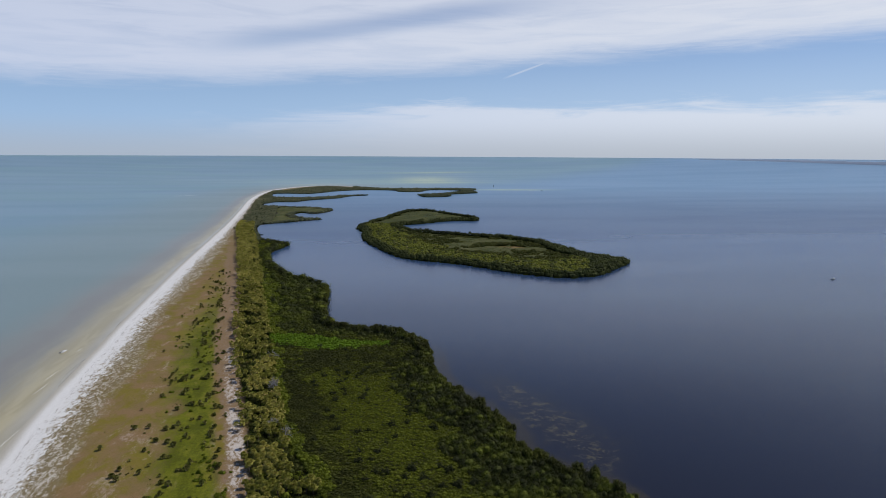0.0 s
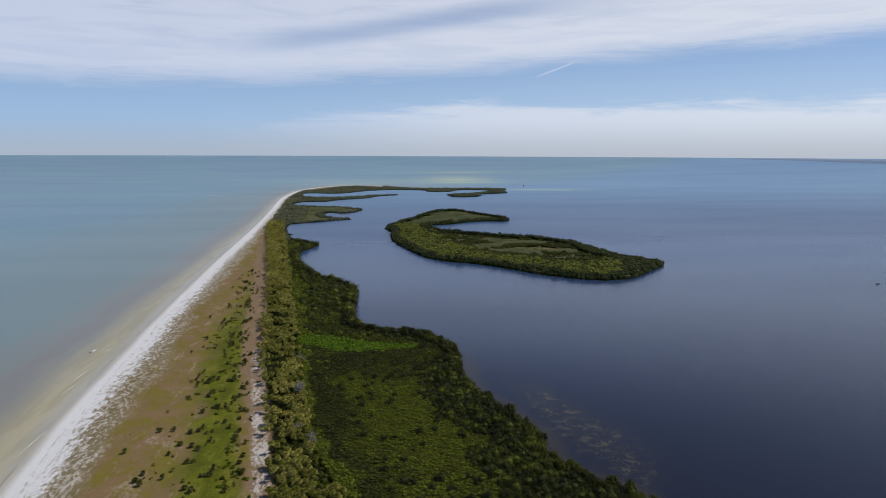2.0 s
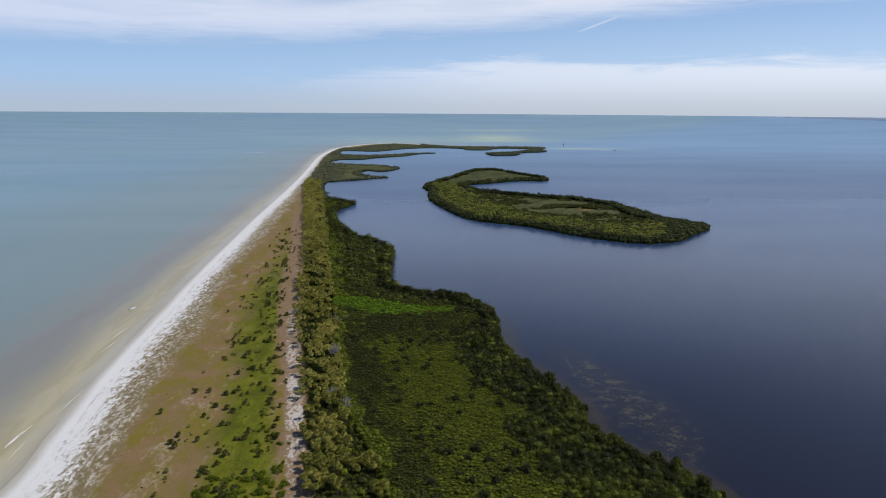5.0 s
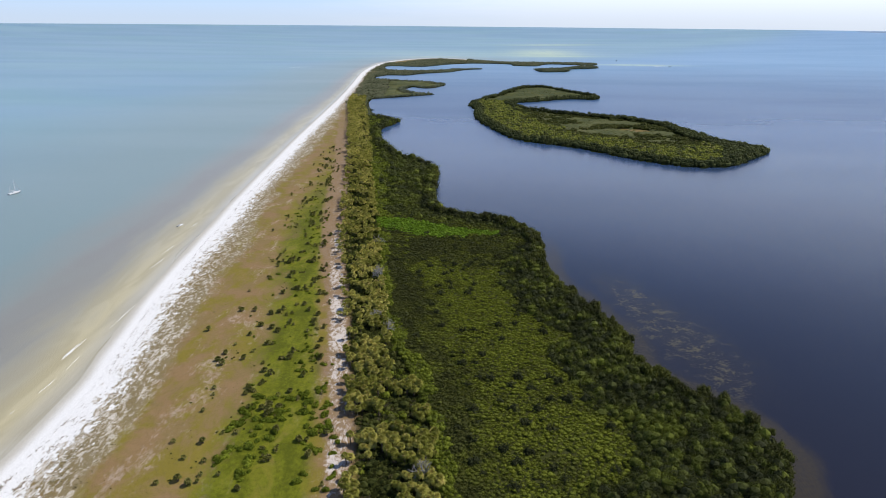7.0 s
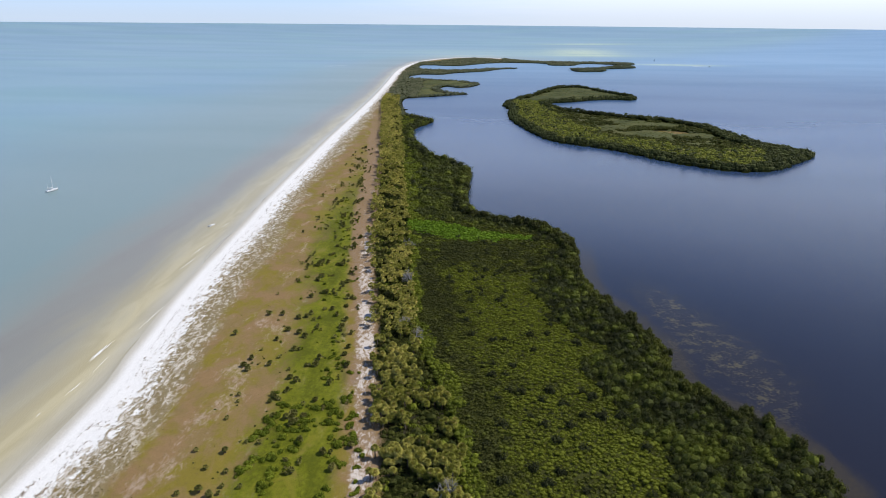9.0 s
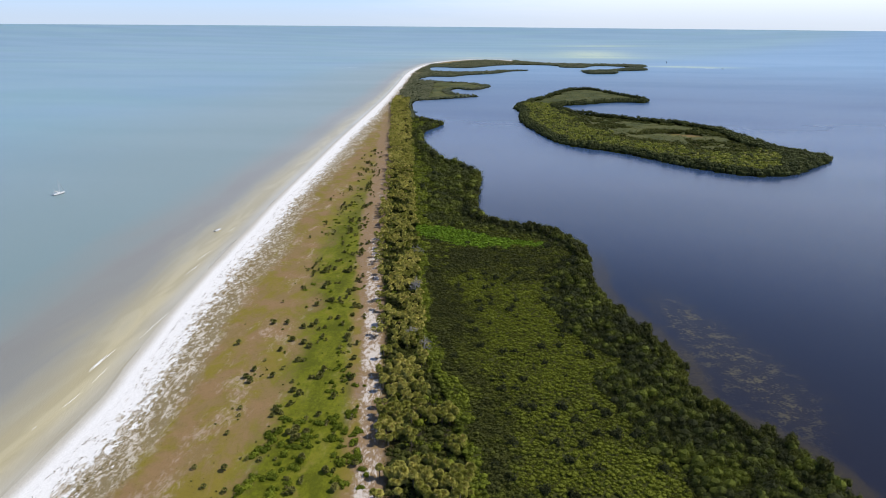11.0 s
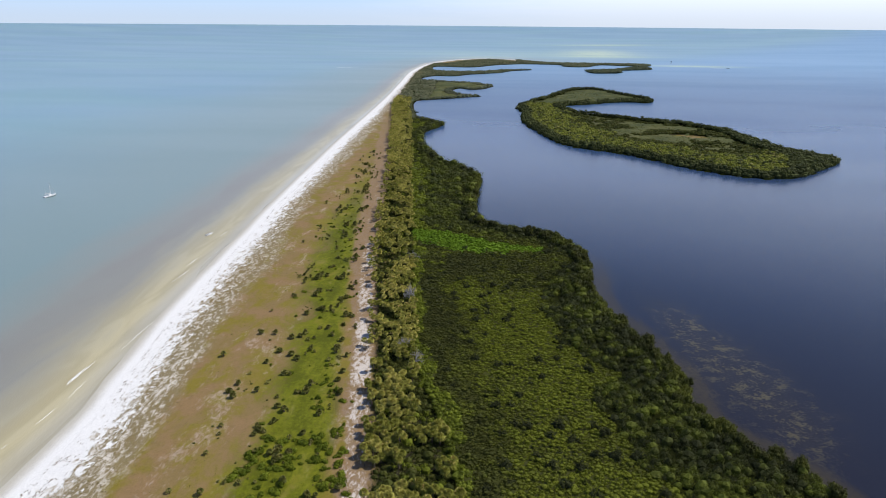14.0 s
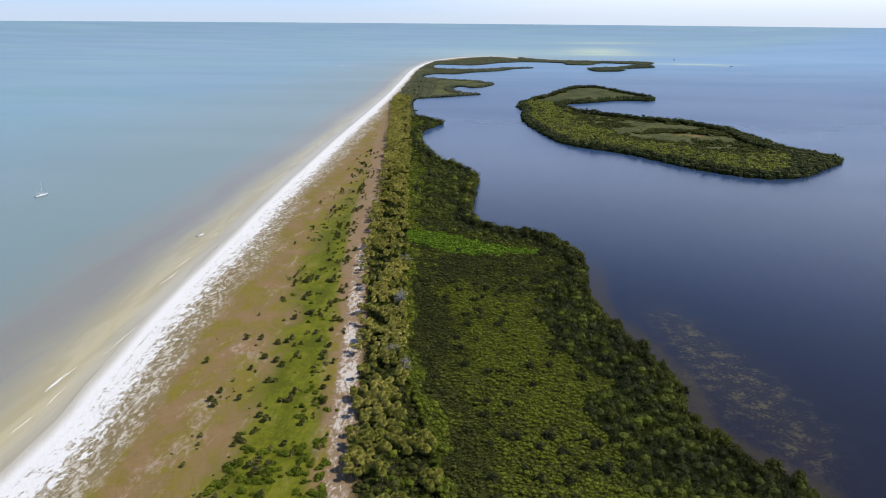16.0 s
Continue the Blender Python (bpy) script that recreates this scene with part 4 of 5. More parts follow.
    d = -off_shore(ISLAND_LINE, x, y)
    d = d - 2.5
    ok = (d > 1.2) & (clearing(*p.T) < 0.42)
    p, d = p[ok], d[ok]
    x, y = p.T
    mid, wide = wobble(x, y, 12, 41), wobble(x, y, 40, 43)
    near_side = smooth(ISLAND[:13], 12, False)
    from_south = np.sqrt(np.min((x[:, None] - near_side[:, 0]) ** 2 + (y[:, None] - near_side[:, 1]) ** 2, 1))
    edge = d < np.where(from_south < 25, 12, np.where(y > 1060, 9, 13)) + 34 * ramp(x, 240, 300) * ramp(-y, -900, -740) + 7 * wobble(x, y, 22, 47)
    yellow = ~edge & (from_south < 66 + 26 * wide + 10 * mid) & (wobble(x, y, 15, 49) > -0.42) & (y < 1090 + 20 * mid)
    low_flat = ~edge & ~yellow & ((wide + mid * 0.5 > -0.22) | (y > 1080)) & ((y > 1080) | (from_south > 82 + 14 * mid))
    olive = ~(edge | yellow | low_flat)
    h = np.where(edge, 5.9 + 1.8 * mid + 0.9 * rng.uniform(-1, 1, len(p)), np.where(yellow, 4.4 + 1.3 * mid, np.where(olive, 3.8 + mid, 2.3 + 0.3 * mid))) + rng.uniform(-0.5, 0.8, len(p))
    h = np.where(edge & (from_south > 60), h + 0.9, h)
    h = np.where(edge & (d < 4.5), rng.uniform(0.4, 0.8, len(p)) * h, h)
    thicket("island_mangroves", "tall dark mangroves round the lagoon island", MAT_ISLAND_EDGE, p[edge], h[edge], 2.4, 20, 0.5, 601, d[edge] < 7, "mangroves", 0.7, 0.5)
    tufts = yellow & (rng.random(len(p)) < 0.12 + 0.3 * (mid > 0.15))
    yellow &= ~tufts
    thicket("island_trees", "dark rounded trees among the island scrub", MAT_ISLAND_EDGE, p[tufts], h[tufts] + 0.2, 2.1, 16, 0.5, 605, None, "trees", 0.8, 0.5)
    thicket("island_scrub", "yellow-green trees and palms on the lagoon island", MAT_ISLAND, p[yellow], h[yellow], 2.2, 12, 0.52, 602, None, "scrub", 0.8, 0.6)
    thicket("island_flat", "low olive marsh scrub on the lagoon island", MAT_MARSH, p[low_flat][::3], h[low_flat][::3], 1.6, 7, 0.4, 603, None, "scrub", 0.25, 0.7)
    floor_of("island_marsh", "smooth grey-olive marsh on the lagoon island", MAT_MARSH, p[low_flat], h[low_flat], 5.0, "marsh", 0.93)
    thicket("island_wood", "grey-green trees in the middle of the island", MAT_GREY_SCRUB, p[olive], h[olive], 2.3, 14, 0.5, 604, None, "trees", 0.7, 0.5)
    floor_of("island_floor", "near-black sheet for the shade under the island canopy", MAT_GAP_SHADE, p, h, 5.0)
    p = jitter((230, 1770), (440, 2100), 6.0, rng)
    d = -off_shore(ISLET_LINE, *p.T)
    p, d = p[d > 1], d[d > 1]
    h = 4.5 + rng.uniform(-0.8, 1.2, len(p))
    thicket("islet_mangroves", "haze-paled mangroves on a small far islet", MAT_FAR_EDGE, p, h, 3.9, 14, 1.8, 701, d < 12, "mangroves", 0.5, 0.5)
    floor_of("islet_floor", "near-black sheet for the shade under the islet canopy", MAT_GAP_SHADE, p, h, 9.0)


# far leaves paler and greyer: distance haze mixed into their colour
MAT_FAR = foliage("hazed_far_leaves", (0.135, 0.142, 0.074), (0.215, 0.218, 0.116), None, 0.02, 0.1)
MAT_FAR_EDGE = foliage("hazed_far_mangrove_leaves", (0.1, 0.116, 0.064), (0.17, 0.182, 0.1), None, 0.03, 0.1)
MAT_ISLAND_EDGE = foliage("island_mangrove_leaves", (0.042, 0.05, 0.019), (0.108, 0.12, 0.038), None, 0.05, 0.3)
MAT_BRIGHT2 = foliage("fresh_scrub_leaves", (0.06, 0.075, 0.01), (0.18, 0.21, 0.022), None, 0.1, 0.6, 0.08, 0.4, 0.0, 0.5, 1.1)
MAT_ISLAND = foliage("island_leaves", (0.085, 0.105, 0.014), (0.25, 0.265, 0.04), (0.36, 0.29, 0.13), 0.06, 0.25, 0.08, 0.4, 0.0, 0.5, 1.15)
MAT_MARSH = foliage("marsh_leaves", (0.075, 0.09, 0.03), (0.15, 0.152, 0.052), None, 0.03, 0.2, 0.08, 0.32, 0.0, 0.5, 0.95)
make_thickets()


# ---- single mangrove trees on the lagoon shore ----
def crown_mesh(name, heads, wide, tall, sprays, mat, rng):
    """Sprays of leaves round the dense insides of a crown's heads."""
    n = len(heads)
    core_v, core_f = cores(heads, np.full(n, wide), np.full(n, tall), np.full(n, 0.5), rng)
    v, f = sprays
    return tri_mesh(name, np.concatenate([core_v, v]), np.concatenate([core_f, f[:, [0, 1, 2]] + len(core_v), f[:, [0, 2, 3]] + len(core_v)]), mat)


def mangrove_thing(rng, tall, wide, label):
    root = tagged(new("mangrove_tree"), label, "mangrove tree", "mangroves on the lagoon shore")
    limbs, heads = [], []
    limbs.append(tube([(0, 0, -0.4), (0.1, 0.05, tall * 0.25), (0.0, 0.15, tall * 0.55)], (0.16, 0.13, 0.09), 6))
    for i in range(6):
        a = i * 1.05 + rng.uniform(-0.3, 0.3)
        out = wide * rng.uniform(0.45, 0.75)
        tip = (math.cos(a) * out, math.sin(a) * out, tall * rng.uniform(0.5, 0.85))
        limbs.append(tube([(0.05, 0.08, tall * 0.3), (tip[0] * 0.5, tip[1] * 0.5, tall * 0.45), tip], (0.08, 0.06, 0.03), 5))
        heads.append(tip)
        foot = rng.uniform(0.5, 0.9)
        limbs.append(tube([(0.04, 0.03, tall * 0.22), (math.cos(a) * foot * 0.7, math.sin(a) * foot * 0.7, tall * 0.15), (math.cos(a) * foot, math.sin(a) * foot, -0.4)], (0.05, 0.04, 0.03), 4))
    heads = np.array(heads + [(0, 0.1, tall * 0.8)])
    c, nrm, s = domes(heads, np.full(7, wide * 0.5), np.full(7, tall * 0.28), 58, 0.28, rng, 0.8, 0.4)
    c[:, 2] = np.maximum(c[:, 2], 0.25)
    part("trunk", tri_mesh("mangrove_trunk", *joined(limbs), MAT_ROOT, True), root, "grey-brown stem with arching prop roots")
    part("crown", crown_mesh("mangrove_crown", heads, wide * 0.4, tall * 0.22, leaves(c, nrm, s, rng), MAT_SHORE_TREE, rng), root)
    return root


def make_shore_trees():
    rng = np.random.default_rng(52)
    kinds = [mangrove_thing(rng, t, w, label) for t, w, label in (
        (5.2, 2.2, "dark green mangrove with a broad crown at the water"), (6.0, 2.0, "tall mangrove standing above the shore thicket"),
        (4.2, 2.4, "low spreading mangrove over the shallow water"), (4.8, 1.9, "mangrove with a lumpy dark crown"))]
    line = smooth([p for p in LAGOON if 100 < p[1] < 600], 3.3, False)
    used = 0
    for x, y in line:
        if not 140 < y < 560:
            continue
        for inward in (rng.uniform(0.8, 2.4), rng.uniform(4, 8)):
            k = int(rng.integers(4))
            m = at(x - inward * 0.85, y - inward * 0.4 * (1 if y < 400 else 1.5), 0.1, rng.uniform(0, 360), rng.uniform(0.75, 1.15))
            if used < 4:
                kinds[used].matrix_basis = m
                used += 1
            else:
                copy_thing(kinds[k], m)


make_shore_trees()


# ---- shrubs in the meadow and on the dunes ----
def shrub_thing(rng, name, label, group, lobes, wide, tall, mat, count, size):
    root = tagged(new(name), label, "shrub", group)
    heads = np.column_stack([rng.uniform(-0.55, 0.55, (lobes, 2)) * wide, rng.uniform(0.2, 0.4, lobes) * tall])
    c, nrm, s = domes(heads, rng.uniform(0.45, 0.7, lobes) * wide, rng.uniform(0.45, 0.7, lobes) * tall, count, size, rng, 0.3)
    c[:, 2] = np.maximum(c[:, 2], 0.03)
    stems = [tube([(0, 0, -0.3), (h[0] * 0.4, h[1] * 0.4, h[2] * 0.5), tuple(h)], (0.06, 0.04, 0.02), 4) for h in heads]
    part("stem", tri_mesh("shrub_stems", *joined(stems), MAT_ROOT, True), root)
    part("foliage", crown_mesh("shrub_leaves", heads, 0.42 * wide, 0.42 * tall, leaves(c, nrm, s, rng), mat, rng), root)
    return root


# dark round bushes that stand out of the mangrove flat
FLAT_BUSHES = [(22.9, 253), (-0.2, 252), (16.9, 209.5), (26.6, 210), (23.6, 204.5), (23.2, 190), (7.2, 220), (10.2, 189), (31.1, 190), (41.5, 196), (18.1, 168), (25.9, 182), (47.7, 196), (9.3, 162)]


def make_flat_bushes():
    rng = np.random.default_rng(58)
    kinds = [shrub_thing(rng, "mangrove_bush", label, "dark bushes on the mangrove flat", 8, w, t, MAT_BUSH, 60, 0.24) for label, w, t in (
        ("dark round bush above the yellow-green mangrove flat", 2.0, 4.0), ("broad grey-olive bush on the mangrove flat", 2.5, 3.7), ("small dark bush among low mangroves", 1.5, 3.8))]
    spots = [(x, y, rng.uniform(0.95, 1.25)) for x, y in FLAT_BUSHES]
    while len(spots) < 150:
        y = 150 + 230 * rng.random() ** 1.2
        west, east = float(by_north(PALM_EDGE, y)), 60 + 0.1 * (250 - y)
        x = west + 6 + (east - west - 6) * rng.random()
        if noise.noise((x / 15, y / 15, 21)) > -0.05 and min((x - a) ** 2 + (y - b) ** 2 for a, b, _ in spots) > 16:
            spots.append((x, y, rng.uniform(0.6, 1.05)))
    for i, (x, y, size) in enumerate(spots):
        m = at(x, y, 0.1, rng.uniform(0, 360), size, 1 / size**0.5)
        if i < 3:
            kinds[i].matrix_basis = m
        else:
            copy_thing(kinds[int(rng.integers(3))], m)


make_flat_bushes()


def palmetto_thing(rng, label, group, heads):
    root = tagged(new("palmetto"), label, "palmetto", group)
    for i in range(heads):
        spot = np.array([*(rng.uniform(-0.9, 0.9, 2) if heads > 1 else (0, 0)), rng.uniform(0.35, 1.3)])
        v, f = frond_fans(rng, 17, rng.uniform(1.0, 1.35), 1.4, -0.35, 3)
        part("stem", tri_mesh("palmetto_stem", *tube([(spot[0], spot[1], -0.3), tuple(spot)], (0.16, 0.13), 5), MAT_BARK, True), root)
        part("foliage", tri_mesh("palmetto_fronds", v + spot, f, MAT_PALMETTO), root, "dark olive fan leaves")
    return root


MAT_PALMETTO = foliage("palmetto_fronds", (0.11, 0.115, 0.025), (0.3, 0.28, 0.08), (0.3, 0.24, 0.1), 0.2, 0.7)
BUSHES = [(-63, 187), (-60, 192), (-55, 184), (-55, 193), (-57, 176), (-52, 177), (-63, 181), (-51, 187), (-48, 216), (-46, 223), (-40, 203), (-44, 194), (-41, 193), (-36, 187), (-47, 198), (-42, 186), (-41, 176), (-39, 170), (-35, 177), (-33, 169), (-63, 164), (-54, 157), (-52, 163), (-38, 155), (-31, 154), (-58, 167)]
PALMETTOS = [(-77, 202), (-76, 198), (-74, 252), (-69, 250), (-66, 263), (-63, 256), (-66, 247), (-56, 230), (-54, 247), (-47, 239), (-48, 252), (-63, 214), (-60, 211), (-71, 229), (-72, 223), (-82, 222), (-94, 246), (-86, 267), (-84, 322), (-60, 306), (-61, 301), (-69, 292), (-73, 287), (-86, 339), (-50, 277), (-76, 188), (-66, 176), (-62, 176), (-48, 168), (-70, 170), (-67, 162), (-61, 156), (-54, 150), (-68, 151), (-72, 153), (-73, 163), (-79, 171), (-37, 165)]


def make_shrubs():
    rng = np.random.default_rng(64)
    group = "shrubs in the dune meadow"
    bushes = [shrub_thing(rng, "shrub", label, group, 6, w, t, MAT_SHRUB, 70, 0.21) for label, w, t in (
        ("rounded green shrub in the grassy meadow", 1.7, 1.5), ("broad dense green bush in the meadow", 2.2, 1.3), ("tall dark green shrub beside others", 1.4, 2.0))]
    sprigs = [shrub_thing(rng, "low_shrub", label, "small shrubs on the dunes", 2, w, t, MAT_PALMETTO, 26, 0.2) for label, w, t in (
        ("small dark shrub on brown dune grass", 0.55, 0.7), ("tiny dark bush on the open dune", 0.4, 0.5), ("low spreading shrub on brown grass", 0.8, 0.6))]
    fans = [palmetto_thing(rng, label, "palmettos in the dune meadow", heads) for label, heads in (
        ("clump of olive fan palmettos in the meadow", 4), ("young cabbage palm without a trunk", 1), ("pair of low palmettos on the dune grass", 2))]
    weeds = [shrub_thing(rng, "dune_bush", label, "olive bushes on the dunes", 3, w, t, MAT_PALMETTO, 26, 0.24) for label, w, t in (
        ("olive bush on the brown dune field", 0.7, 0.8), ("spreading olive bush in the green meadow", 0.9, 0.7))]
    tally = [0, 0, 0, 0]
    first = {}

    def put(kinds, x, y, low, high):
        if kinds is fans and tally[0] >= 290 or kinds is sprigs and tally[1] >= 290:
            kinds, low, high = (bushes, 0.3, 0.55) if tally[2] < 210 else (weeds, 0.8, 1.4)
        if kinds is bushes and tally[2] >= 295:
            kinds, low, high = weeds, 1.0, 1.7
        for i, kind in enumerate((fans, sprigs, bushes, weeds)):
            tally[i] += kinds is kind
        k = kinds[int(rng.integers(len(kinds)))]
        m = at(x, y, float(height_at(x, y)[0]) - 0.08, rng.uniform(0, 360), rng.uniform(low, high))
        if k.name in first:
            copy_thing(k, m)
        else:
            first[k.name] = True
            k.matrix_basis = m

    for x, y in BUSHES:
        for _ in range(6):
            put(bushes, x + rng.normal() * 1.6, y + rng.normal() * 2.3, 0.5, 1.05)
        if rng.random() < 0.6:
            put(fans, x + rng.normal() * 2.0, y + rng.normal() * 2.5, 0.7, 1.1)
    for x, y in PALMETTOS:
        put(fans, x, y, 0.8, 1.15)
        if rng.random() < 0.7:
            put(sprigs, x + rng.normal() * 1.6, y + rng.normal() * 1.6, 0.8, 1.3)
    # the rest thins out northwards along the meadow
    made = 0
    while made < 470:
        y = 150 + 520 * rng.random() ** 1.15
        west, track = float(by_north(WEST_MAIN, y)), float(by_north(TRACK, y))
        u = rng.beta(4.5, 1.7)
        x = west + 30 + (track - 4 - west - 30) * u
        if noise.noise((x / 7, y / 13, 4)) < 0.2:
            continue
        put(fans if rng.random() < 0.5 else sprigs, x, y, 0.6, 1.15)
        made += 1
    made = 0
    while made < 110:
        y = 165 + 260 * rng.random()
        x = float(by_north(TRACK, y)) - rng.uniform(4, 34)
        if noise.noise((x / 6, y / 12, 9)) > 0.12:
            put(bushes if rng.random() < 0.6 else fans, x, y, 0.4, 0.8)
            made += 1
    for _ in range(70):
        y = 300 + 330 * rng.random()
        put(bushes, float(by_north(TRACK, y)) - rng.uniform(6, 20), y, 0.35, 0.65)


make_shrubs()


# ---- dead trees among the palms ----
def dead_tree_thing(rng, x, y, label):
    root = tagged(new("dead_tree"), label, "dead tree", "dead trees by the palms")
    root.matrix_basis = at(x, y, 0.9, 0, 1.45)
    limbs = []

    def grow(start, way, long, thick, depth):
        end = start + way * long
        limbs.append(tube([start, (start + end) / 2 + rng.normal(size=3) * 0.05 * long, end], (thick, thick * 0.8, thick * 0.55), 5))
        if depth:
            for _ in range(3):
                turn = way + rng.normal(size=3) * 0.6 + [0, 0, 0.15]
                grow(start + way * long * rng.uniform(0.55, 1.0), turn / np.linalg.norm(turn), long * rng.uniform(0.55, 0.8), thick * 0.6, depth - 1)

    trunk = np.array([0.1, 0.05, 1.0])
    grow(np.zeros(3) - [0, 0, 0.6], trunk, 2.6, 0.17, 0)
    part("trunk", tri_mesh("dead_trunk", *joined(limbs), MAT_DEAD_WOOD, True), root)
    limbs.clear()
    for _ in range(5):
        limbs.clear()
        way = np.array([rng.normal() * 0.6, rng.normal() * 0.6, 1.0])
        grow(np.array([0.1, 0.05, 1.0]) * rng.uniform(1.4, 2.0), way / np.linalg.norm(way), rng.uniform(1.3, 1.9), 0.1, 3)
        part("branch", tri_mesh("dead_branch", *joined(limbs), MAT_DEAD_WOOD, True), root, "bare bleached grey branch")


rng_dead = np.random.default_rng(77)
for spot in [(-30, 308), (-22, 245), (-36, 358), (-27, 257), (-31, 303), (-5, 155)]:
    dead_tree_thing(rng_dead, *spot, "leafless bleached grey tree among green palms")


# ---- loose cover: wrack on the beach, dune grass, surf ----
def make_cover():
    rng = np.random.default_rng(81)
    # wrack lines run along the beach
    y = 150 + 420 * rng.random(1500) ** 1.4
    lines = rng.choice([8.6, 11.5, 13.5, 15.5], 1500, p=[0.45, 0.3, 0.15, 0.1])
    x = by_north(WEST_MAIN, y) + lines + rng.normal(size=1500) * 0.45 + 0.9 * np.sin(y / 17 + lines)
    keep = wobble(x, y, 6, 8) > -0.15
    x, y = x[keep], y[keep]
    z = height_at(x, y)
    pieces = []
    for a, b, c in zip(x, y, z):
        n = 7
        turn = np.linspace(0, 6.283, n, endpoint=False)
        r = rng.uniform(0.5, 1.2, n) * rng.uniform(0.12, 0.36)
        tilt = rng.uniform(-0.25, 0.45)
        u, v = np.cos(turn) * r * 2.0, np.sin(turn) * r * 0.8
        rim = np.stack([a + u * math.sin(tilt) - v * math.cos(tilt), b + u * math.cos(tilt) + v * math.sin(tilt), np.full(n, c - 0.03)], 1)
        top = np.array([[a, b, c + 0.12]])
        pieces.append((np.concatenate([rim, top]), [(k, (k + 1) % n, n) for k in range(n)]))
    tagged(new("seaweed_wrack", tri_mesh("seaweed_wrack", *joined(pieces), MAT_WRACK)), "dark dried seaweed in lines along white sand", "seaweed", kind="stuff")

    # tufts of dune grass
    p = np.column_stack([rng.uniform(-150, -30, 60000), 150 + 330 * rng.random(60000) ** 1.3])
    x, y = p.T
    a, b = x - by_north(WEST_MAIN, y), x - by_north(TRACK, y)
    odds = ramp(a, 13, 20) * (1 - ramp(a, 24, 34)) * ramp(-b, 2, 5)
    keep = rng.random(len(x)) < odds * (0.5 + 0.9 * wobble(x, y, 5, 12))
    x, y = x[keep], y[keep]
    z = height_at(x, y)
    n = len(x)
    turn, tall, wide = rng.uniform(0, 6.28, n), rng.uniform(0.1, 0.28, n), rng.uniform(0.15, 0.4, n)
    foot = np.stack([x, y, z - 0.05], 1)
    side = np.stack([np.cos(turn) * wide, np.sin(turn) * wide, 0 * x], 1)
    lean = np.stack([-np.sin(turn) * wide * rng.uniform(-1, 1, n), np.cos(turn) * wide * rng.uniform(-1, 1, n), tall], 1)
    verts = np.stack([foot - side * 0.5, foot + side * 0.5, foot + side * 0.9 + lean, foot - side * 0.9 + lean * 0.8], 1).reshape(-1, 3)
    tagged(new("dune_grass", tri_mesh("dune_grass", verts, np.arange(4 * n).reshape(-1, 4), MAT_TUFT)), "dry straw-coloured dune grass tufts", "grass", kind="stuff")

    # low weeds over the brown dune field and the meadow
    p = np.column_stack([rng.uniform(-125, -25, 9000), 148 + 300 * rng.random(9000) ** 1.2])
    x, y = p.T
    a, b = x - by_north(WEST_MAIN, y), x - by_north(TRACK, y)
    keep = rng.random(len(x)) < ramp(a, 30, 45) * ramp(-b, 2, 6) * np.clip(0.25 + 1.2 * wobble(x, y, 6, 15), 0.05, 1)
    x, y = x[keep], y[keep]
    z = height_at(x, y)
    n = len(x)
    c = np.stack([x, y, z + 0.06], 1) + rng.normal(size=(n, 3)) * [0.15, 0.15, 0.04]
    nrm = unit(rng.normal(size=(n, 3)) * 0.5 + [0, 0, 1])
    verts, faces = leaves(c, nrm, rng.uniform(0.1, 0.3, n), rng)
    tagged(new("dune_weeds", tri_mesh("dune_weeds", verts, faces, MAT_WEED)), "low olive weeds scattered over the dune field", "weeds", kind="stuff")

    # short foam lines over the sand shoals
    pieces = []
    for y0, off, long, wide in [(233, 10.2, 18, 0.55), (231, 11.0, 13, 0.8), (205, 9.0, 9, 0.35), (188.5, 11.5, 2.2, 0.3), (222, 6.6, 11, 0.16), (264, 1.6, 25, 0.4), (330, 8, 17, 0.5), (352, 9.4, 16, 0.6), (400, 8.8, 9, 0.5)]:
        s = np.linspace(-0.5, 0.5, 14)
        yy = y0 + s * long
        xx = by_north(WEST_MAIN, yy) - off + 0.12 * long * s + rng.normal(size=14) * 0.08
        half = wide * np.clip(1 - (2 * s) ** 2, 0.05, 1) * rng.uniform(0.15, 0.6, 14)
        verts = np.stack([np.stack([xx - half, yy, np.full(14, 0.06)], 1), np.stack([xx, yy, np.full(14, 0.14)], 1), np.stack([xx + half, yy, np.full(14, 0.06)], 1)], 1).reshape(-1, 3)
        faces = [f for k in range(13) for f in ((3 * k, 3 * k + 1, 3 * k + 4, 3 * k + 3), (3 * k + 1, 3 * k + 2, 3 * k + 5, 3 * k + 4))]
        pieces.append((verts, faces))
    tagged(new("surf_foam", tri_mesh("surf_foam", *joined(pieces), MAT_FOAM, True)), "thin white foam lines over shallow sand", "foam", kind="stuff")


make_cover()


